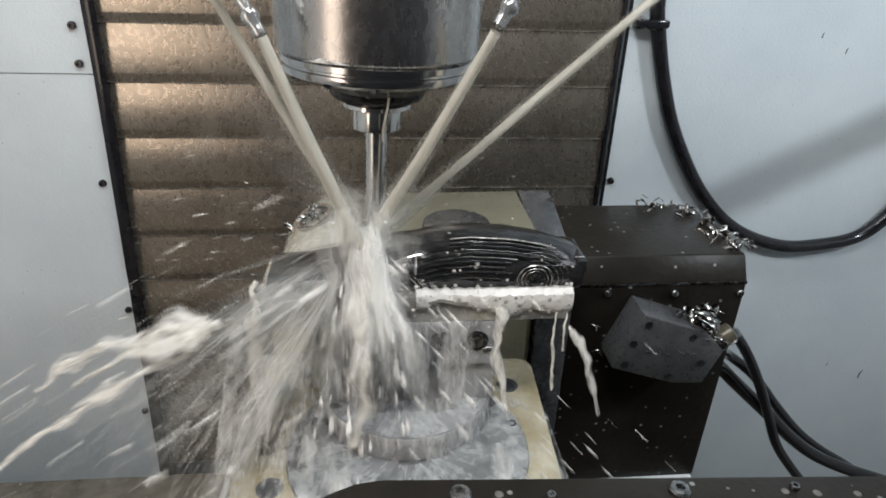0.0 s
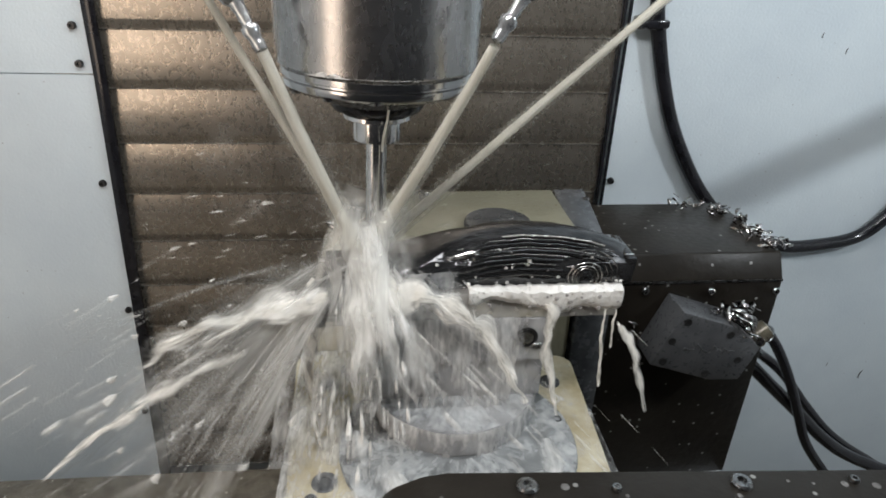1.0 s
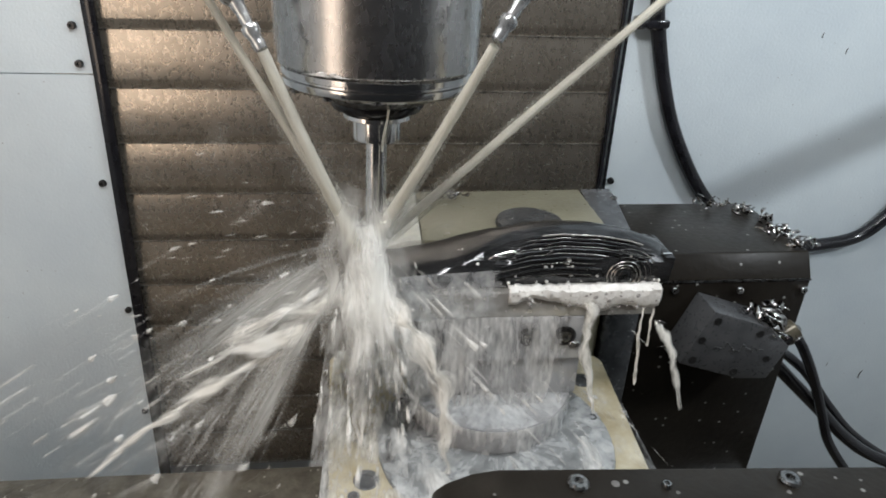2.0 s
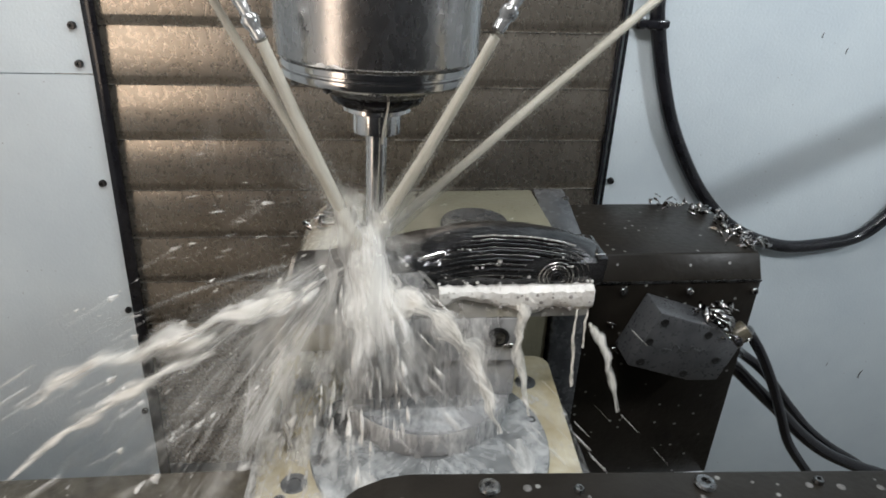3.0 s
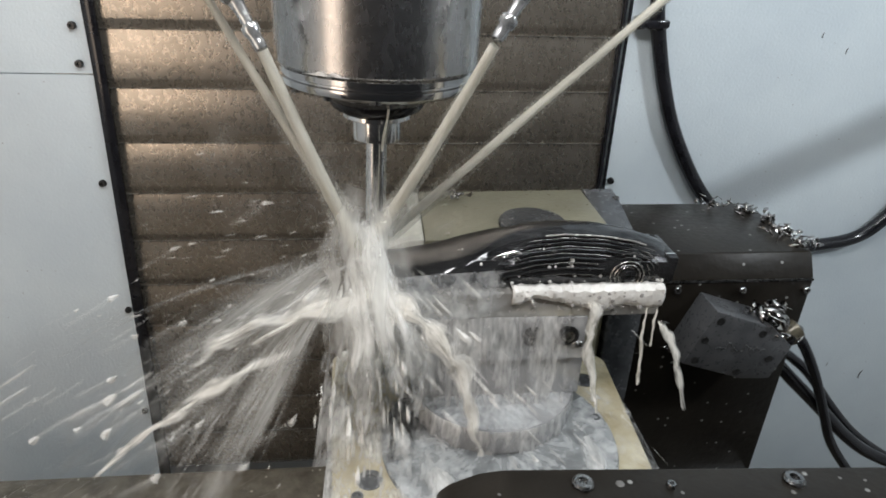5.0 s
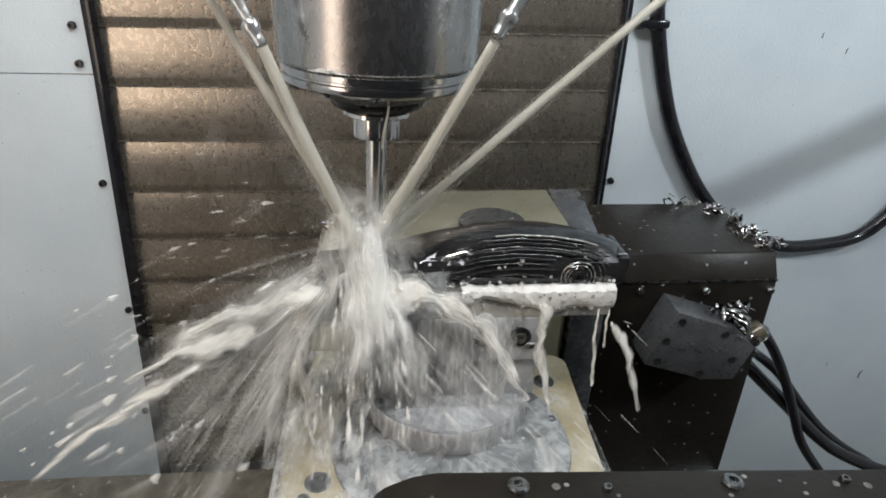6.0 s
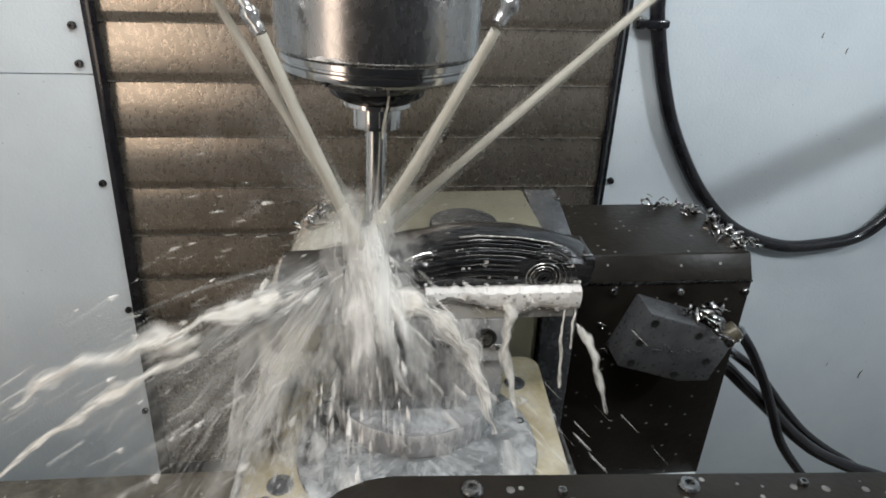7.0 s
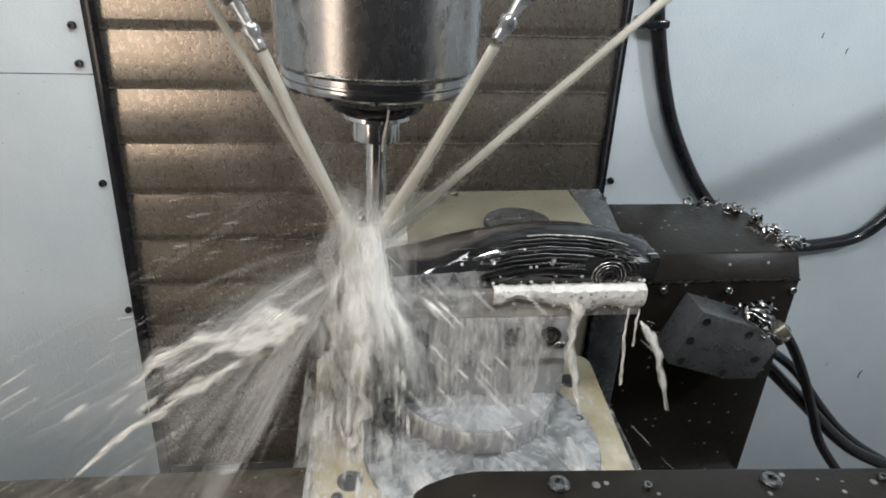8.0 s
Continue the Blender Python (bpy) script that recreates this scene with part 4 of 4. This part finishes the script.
for k, (x, y, w) in enumerate(((-0.085, 0.515, 0.020), (-0.045, 0.450, 0.030), (0.060, 0.440, 0.034), (0.020, 0.425, 0.028), (0.115, 0.490, 0.022))):
    films.append(flow("coolant_film", lambda u, v: (x + w * (u - 0.5) * (1 + v) + 0.006 * nz(v * 2, k), y - 0.075 * v, 1.1205 + 0.0015 * nz(u * 3, v * 4, k)), lambda u, v: 0.95 - 0.9 * abs(2 * u - 1) ** 2 - 0.45 * v ** 2, 14, 18, w, 0.075, RUN, "white runnel of coolant crossing the platter", (x, y, 1.12), group="coolant runnels"))

# foam lying on the bar
bm = bmesh.new()
g = []
for i in range(81):
    u = i / 80
    x = 0.028 + 0.1570 * u
    row = []
    for k, (y, z) in enumerate(((0.5335, 1.2845), (0.5275, 1.2858), (0.5225, 1.2825), (0.5215, 1.2740), (0.5235, 1.2655), (0.5245, 1.2600))):
        low = 0.35 + 0.65 * min(1, max(0, (u - 0.10) / 0.5)) + 0.45 * nz(u * 7, 1.5)
        zz = 1.2845 - (1.2845 - z) * max(0.25, min(1.15, low)) + 0.0022 * nz(u * 24, k * 0.8, 4)
        row.append(bm.verts.new((x, y - 0.0018 * abs(nz(u * 30, k * 1.3, 6)), zz)))
    g.append(row)
for r0, r1 in zip(g, g[1:]):
    for k in range(5):
        bm.faces.new((r0[k], r1[k], r1[k + 1], r0[k + 1]))
foam = solo("foam", bm, FOAM, (0.1, 0.525, 1.28), "white bubbly foam lying on the base bar", "foam", "", "stuff")
so = foam.modifiers.new("thick", "SOLIDIFY")
so.thickness, so.offset = 0.002, 1.0
rng = random.Random(17)
for k in range(46):
    x, q = 0.03 + 0.152 * rng.random() ** 0.7, 0.0008 + 0.0021 * rng.random() ** 2.2
    z = rng.uniform(1.2635, 1.2815)
    part("bubble", lathe([(0.35 * q, 0.75 * q), (0.8 * q, 0.55 * q), (q, 0.1 * q), (q, -q)], (x, 0.5205 + 0.0012 * rng.random(), z), (0, -1, 0.25), 10), BUBBLE, foam, "thin grey bubble")


def rope(points, r, seed, label, taper=1.0):
    """A twisted string of coolant flung off an edge, thick at its free end."""
    pts = curve(points, 8)
    n = len(pts)
    pts = [p + Vector((nz(i * 0.25, seed), nz(i * 0.25, seed, 4), nz(i * 0.25, seed, 8))) * r * 0.9 for i, p in enumerate(pts)]
    rad = [r * (0.30 + 0.70 * (i / n) ** taper) * (0.85 + 0.7 * nz(i * 0.23, seed * 3.3, 2)) for i in range(n)]
    rad[-1] *= 0.4
    return solo("coolant_string", tube(pts, rad, 14, wob=0.55, seed=seed, flat=0.55), STRINGS, points[0], label, "coolant", "coolant strings", "stuff")


# strings that run or fly off the block and ride with the table
drips = [rope([(0.170, 0.522, 1.262), (0.169, 0.519, 1.235), (0.171, 0.516, 1.20), (0.173, 0.515, 1.168)], 0.0026, 11, "milky string dripping from the foam"),
         rope([(0.181, 0.523, 1.262), (0.180, 0.520, 1.24), (0.181, 0.52, 1.215)], 0.0022, 12, "short milky string dripping from the foam")]

drips.append(round_flow("coolant_string", curve([(-0.122, 0.524, 1.303), (-0.127, 0.520, 1.295), (-0.124, 0.519, 1.280), (-0.129, 0.517, 1.262)], 6), [0.0022 + 0.0016 * abs(nz(i * 0.4, 3)) for i in range(19)], lambda u, v: 1.0, STREAM, "milky string clinging to the block's end", group="coolant strings", seed=6))

# the burst where the jets meet, which stays under the tool
BURST = []


def burst(name, points, radii, cover, material, label, seed, flat=0.75, wob=0.35, swing=26, arc=(0, 360)):
    ob = round_flow(name, curve(points, 6), [r * (1 - f) + q * f for r, q in zip(radii, radii[1:]) for f in [k / 6 for k in range(6)]] + [radii[-1]], cover, material, label, group="coolant bursts", wob=wob, seed=seed, flat=flat, nu=32, category="coolant burst", arc=arc)
    BURST.append((ob, seed, swing))
    return ob


def rim(u):
    return 1.7 * (1 - bump01(min(u, 1 - u), 0.0, 0.34))


burst("coolant_burst", [(-0.020, 0.551, 1.362), (-0.017, 0.545, 1.338), (-0.013, 0.530, 1.312), (-0.008, 0.516, 1.285), (-0.003, 0.508, 1.258), (0.000, 0.503, 1.228)], [0.009, 0.0125, 0.0145, 0.0165, 0.0175, 0.016], lambda u, v: 1.9 * bump01(v, -0.02, 0.24) - 1.6 * bump01(v, 0.42, 1.0), CORE, "dense white column of coolant below the tool", 1)
burst("coolant_burst", [(-0.018, 0.551, 1.385), (-0.016, 0.546, 1.345), (-0.012, 0.530, 1.312), (-0.006, 0.512, 1.278), (0.000, 0.500, 1.240), (0.004, 0.494, 1.200)], [0.012, 0.020, 0.026, 0.033, 0.043, 0.052], lambda u, v: 1.0 * bump01(v, 0.02, 0.4) - 0.60 * bump01(v, 0.50, 1.0) - rim(u), MANTLE, "white torn mantle of coolant before the column", 2, arc=(-15, 195), swing=10)
burst("coolant_burst", [(-0.012, 0.560, 1.420), (-0.014, 0.552, 1.375), (-0.014, 0.540, 1.330), (-0.012, 0.520, 1.285), (-0.006, 0.500, 1.235), (0.000, 0.485, 1.180)], [0.022, 0.036, 0.046, 0.054, 0.064, 0.070], lambda u, v: 1.05 * bump01(v, 0.0, 0.30) - 0.50 * bump01(v, 0.5, 1.0) - rim(u), HAZE, "pale mist round the column of coolant", 3, arc=(-15, 195), swing=10)

# sheets and drops that fly off from the burst again and again
BUNCH = []


def fan(bearing, tilt, length, spread, drop, peak, material, seed, label, roll=0.0, origin=HIT, travel=0.06, period=5):
    """A fan of blown coolant that leaves the burst and bends down as it goes; spread in degrees to either side."""
    turn = pose(0, 0, 0, 0, 0, bearing) @ pose(0, 0, 0, 0, -tilt, 0) @ pose(0, 0, 0, roll, 0, 0)
    rot = turn.to_3x3()

    def spot(u, v):
        a = radians(spread) * (2 * u - 1)
        s = 0.012 + length * v
        d = rot @ Vector((math.cos(a), math.sin(a), 0.05 * nz(u * 5, v * 2, seed)))
        return Vector(origin) + d * s + Vector((0, 0, -drop * s * s + 0.012 * v * nz(u * 4, v * 3, seed + 5)))

    def cover(u, v):
        return peak * bump01(v, 0.0, 0.18) * (1 - 0.95 * v ** 1.3) * (1 - abs(2 * u - 1) ** 2.5)
    ob = flow("coolant_fan", spot, cover, 26, 30, 2 * radians(spread) * length * 0.6, length, material, label, origin, group="coolant fans", category="coolant spray")
    BUNCH.append((ob, rot @ Vector((1, 0, -0.2)), travel, period, seed))
    return ob


# over the block and off its end
for k, (be, ti, le, sp, dr, pk) in enumerate(((184, -7, 0.34, 15, 0.8, 0.95), (199, -18, 0.38, 19, 0.9, 0.98), (215, -31, 0.38, 22, 0.8, 0.98))):
    fan(be, ti, le, sp, dr, pk, SPRAY, 100 + k, "pale streaked fan of coolant spray", 35 - 30 * (k % 3), period=4 + k % 3)
# wide soft haze under the block's end
for k, (be, ti, le, sp, dr, pk) in enumerate(((196, -24, 0.40, 28, 0.8, 1.25), (216, -40, 0.40, 32, 0.7, 1.35))):
    fan(be, ti, le, sp, dr, pk, HAZE, 120 + k, "soft haze of coolant drifting off the block", 70 - 45 * (k % 2), travel=0.05, period=6)
fan(206, -28, 0.38, 36, 0.7, 1.35, FOG, 130, "thin fog of coolant below the block's end", 80, travel=0.04, period=7)
fan(170, 24, 0.26, 42, 0.4, 1.25, FOG, 131, "thin fog of coolant behind the tool", 80, HIT + Vector((0.05, 0.03, 0.0)), travel=0.02, period=7)
# down over the jaw
for k, (be, ti, le, sp, dr, pk) in enumerate(((270, -62, 0.155, 30, 0.0, 0.95), (306, -54, 0.150, 24, 0.6, 0.80))):
    fan(be, ti, le, sp, dr, pk, MANTLE, 140 + k, "white torn fan of coolant falling over the jaw", 0, Vector(HIT) + Vector((0, -0.010, 0.0)), 0.022, 4)
fan(206, -20, 0.155, 34, 0.3, 1.0, MANTLE, 146, "white splash of coolant over the block's end", 30, Vector(HIT) + Vector((0, -0.012, -0.010)), 0.04, 4)
# to the far side and up
for k, (be, ti, le, sp, pk) in enumerate(((335, 12, 0.12, 26, 0.75), (20, 62, 0.10, 34, 0.75), (168, 26, 0.15, 28, 0.70))):
    fan(be, ti, le, sp, 0.8, pk, HAZE, 160 + k, "pale mist where the jets meet", 60, travel=0.02, period=5)


def spray(n, lo, hi, tilt, reach, size, seed, label, origin=HIT, wide=1.0, travel=0.12, period=5, stretch=(1.6, 4.0)):
    """Drops on ways that fan out between two bearings (degrees, 180 is to the left) and fall as they go."""
    rng = random.Random(seed)
    bm = bmesh.new()
    for k in range(n):
        a = radians(rng.uniform(lo, hi))
        e = radians(rng.gauss(tilt, 13 * wide))
        d = Vector((math.cos(a) * math.cos(e), math.sin(a) * math.cos(e), math.sin(e)))
        s = reach * rng.random() ** 0.75 + 0.02
        speed = rng.uniform(0.8, 1.3)
        p = Vector(origin) + d * s + Vector((rng.gauss(0, 0.01), rng.gauss(0, 0.008), -0.9 * s * s * speed + rng.gauss(0, 0.008)))
        way = d + Vector((0, 0, -1.8 * s * speed))
        big = size * rng.lognormvariate(0, 0.45)
        streak(bm, p, way, big * rng.uniform(*stretch), big * 0.62, rng)
    ob = solo("coolant_spray", bm, DROP, origin, label, "coolant spray", "coolant drops", "stuff")
    mid = radians((lo + hi) / 2)
    BUNCH.append((ob, Vector((math.cos(mid), math.sin(mid) * 0.6, math.tan(radians(tilt)) * 0.8 - 0.25)).normalized(), travel, period, seed))
    return ob


LEFT = "white coolant drops flung off past the block's end"
for k in range(3):
    spray(44, 172, 236, -16, 0.34, 0.0017, 20 + k, LEFT, travel=0.26, period=5 + k)
spray(16, 176, 206, -14, 0.42, 0.0040, 30, "large soft coolant drops flung past the block's end", travel=0.26, period=6, stretch=(1.3, 2.2))
spray(14, 186, 216, -20, 0.44, 0.0040, 31, "large soft coolant drops flung past the block's end", travel=0.28, period=7, stretch=(1.3, 2.2))
for k in range(3):
    spray(40, 236, 300, -58, 0.16, 0.0024, 40 + k, "white coolant drops spattering over the fixture", travel=0.08, period=4 + k, stretch=(2.5, 5.0))
spray(90, 288, 346, -26, 0.36, 0.0018, 50, "sparse coolant drops flung over the dark cover", travel=0.16, period=6)
spray(26, 312, 346, -30, 0.36, 0.0021, 51, "sparse coolant drops flung over the dark cover", travel=0.16, period=7)
spray(60, 0, 360, 26, 0.18, 0.0010, 60, "fine coolant drops round the tool", travel=0.03, period=6, stretch=(1.0, 2.0))
spray(70, 120, 240, 6, 0.24, 0.0009, 61, "fine coolant drops over the block", travel=0.08, period=5)


def stream(points, r, seed, label, core=0.62):
    """A torn stream of coolant, thick where it leaves and breaking up at its free end."""
    pts = curve(points, 8)
    n = len(pts) - 1
    pts = [p + Vector((nz(i * 0.18, seed), nz(i * 0.18, seed, 4), nz(i * 0.18, seed, 8))) * r * 0.8 for i, p in enumerate(pts)]
    rad = [r * (1.0 - 0.72 * (i / n) ** 0.8) * (1 + 1.0 * nz(i * 0.21, seed * 3.3, 2)) + 0.0012 for i in range(n + 1)]
    ways = [(pts[min(i + 1, n)] - pts[max(i - 1, 0)]).normalized() for i in range(n + 1)]
    away = Vector((0.05, 0.8, -0.5)).normalized()

    def spot(u, v):
        i, w = round(v * n), 2 * u - 1
        return pts[i] + ways[i].cross(away).normalized() * w * rad[i] * 2.1 - away * (0.004 - 0.6 * rad[i] * w * w)
    ob = flow("coolant_stream", spot, lambda u, v: (0.62 + 0.55 * core) * bump01(v, -0.12, 0.12) - 0.85 * abs(2 * u - 1) ** 1.6 - 0.25 * bump01(v, 0.3, 1.0), 12, n, r * 3, sum((b - a).length for a, b in zip(pts, pts[1:])), STREAM, label, points[0], group="coolant streams")
    round_flow("thread", pts, [q * 0.42 for q in rad[:-1]] + [0.0005], lambda u, v: 2.0 - 1.25 * bump01(v, 0.2, 1.0), STREAM, parent=ob, wob=0.8, seed=seed, flat=0.7, nu=12)
    return ob


STRING = []
for k, pts in enumerate(([(-0.105, 0.515, 1.288), (-0.145, 0.505, 1.287), (-0.185, 0.492, 1.284), (-0.220, 0.485, 1.274), (-0.258, 0.475, 1.254)],
                         [(-0.112, 0.512, 1.270), (-0.160, 0.495, 1.258), (-0.205, 0.480, 1.234), (-0.245, 0.47, 1.212), (-0.285, 0.455, 1.180)],
                         [(-0.080, 0.515, 1.300), (-0.115, 0.505, 1.296), (-0.150, 0.495, 1.288), (-0.190, 0.485, 1.270)])):
    STRING.append((stream(pts, (0.0105, 0.0048, 0.0110)[k], 80 + k, "thick milky stream flung off the block's end"), k))
drips += [stream([(-0.124, 0.520, 1.276), (-0.130, 0.513, 1.235), (-0.127, 0.506, 1.19), (-0.128, 0.50, 1.15), (-0.122, 0.49, 1.12)], 0.0060, 14, "milky string running off the block's end", 0.5),
          stream([(0.108, 0.519, 1.272), (0.112, 0.513, 1.245), (0.109, 0.509, 1.215), (0.119, 0.503, 1.175), (0.125, 0.495, 1.148)], 0.0050, 13, "milky string running down beside the jaw", 0.45)]
spill = stream([(0.176, 0.518, 1.272), (0.186, 0.512, 1.258), (0.196, 0.507, 1.238), (0.205, 0.503, 1.205), (0.215, 0.500, 1.170)], 0.0034, 15, "milky string spilling off the bar's end", 0.7)
# a stream that swings out over the bar and back again; places from the burst
arm = stream([(-0.012, 0.522, 1.305), (0.012, 0.508, 1.292), (0.040, 0.502, 1.284), (0.068, 0.499, 1.262), (0.090, 0.497, 1.225), (0.106, 0.494, 1.180), (0.120, 0.488, 1.142)], 0.0125, 91, "milky stream pouring over the bar towards the plate", 0.85)
def along(ob, rows):
    """Keys a thing through offsets from where it was built."""
    m = ob.matrix_basis.copy()
    walk(ob, [(t, Matrix.Translation(d) @ m) for t, *d in rows])


def table_at(t):
    for (t0, x0, y0), (t1, x1, y1) in zip(TABLE, TABLE[1:]):
        if t <= t1:
            f = (t - t0) / (t1 - t0)
            return x0 + (x1 - x0) * f, y0 + (y1 - y0) * f
    return TABLE[-1][1:]


def flung(ob, way, travel, period, phase, fall, ride=False, back=0.3):
    """Flies out along its way and starts anew, over and over; period in thirtieths of a second."""
    m = ob.matrix_basis.copy()
    rows = []
    for k in range(241):
        at = (k + phase) % period
        if k not in (0, 240) and at not in (0, period - 1) and at % 3:
            continue
        f = at / (period - 1)
        d = way * travel * (f - back) + Vector((0, 0, -fall * f * f))
        if ride:
            x, y = table_at(k / 30)
            d += Vector((x, y, 0))
        rows.append((k / 30, Matrix.Translation(d) @ m))
    walk(ob, rows)


def motions():
    for ob in [table, rotary, sensor, fixture, work, foam, *cables, *chip_obs, *drips, *films]:
        along(ob, [(t, x, y, 0) for t, x, y in TABLE])
    for ob in [head, way_cover, *jets, head_foam, head_drip]:
        along(ob, [(t, LEAN_AX.x * z if ob is not way_cover else 0, 0, z) for t, z in HEAD])
    for ob, way, travel, period, seed in BUNCH:
        flung(ob, way, travel, period, seed % period, 0.006)
    for ob, k in STRING:
        flung(ob, Vector((-1, -0.25, -0.20)).normalized(), 0.11, 8 + 2 * k, 4 + 3 * k, 0.02, True, 0.10)
    flung(spill, Vector((0.35, -0.1, -1)).normalized(), 0.10, 15, 7, 0.02, True)
    # the burst trembles and turns about its own line
    for ob, seed, swing in BURST:
        m = ob.matrix_basis.copy()
        walk(ob, [(k / 10, Matrix.Translation((0.003 * nz(k * 0.7, seed), 0, 0.004 * nz(k * 0.7, seed, 5))) @ m @ pose(0, 0, 0, 0, 5 * nz(k * 0.6, seed, 9), swing * nz(k * 0.55, seed, 3))) for k in range(81)])
    # swings of the stream over the bar: seconds, degrees round the upright, degrees of droop
    m = arm.matrix_basis.copy()
    walk(arm, [(t, m @ pose(0, 0, 0, 0, droop, turn)) for t, turn, droop in SWING])


motions()
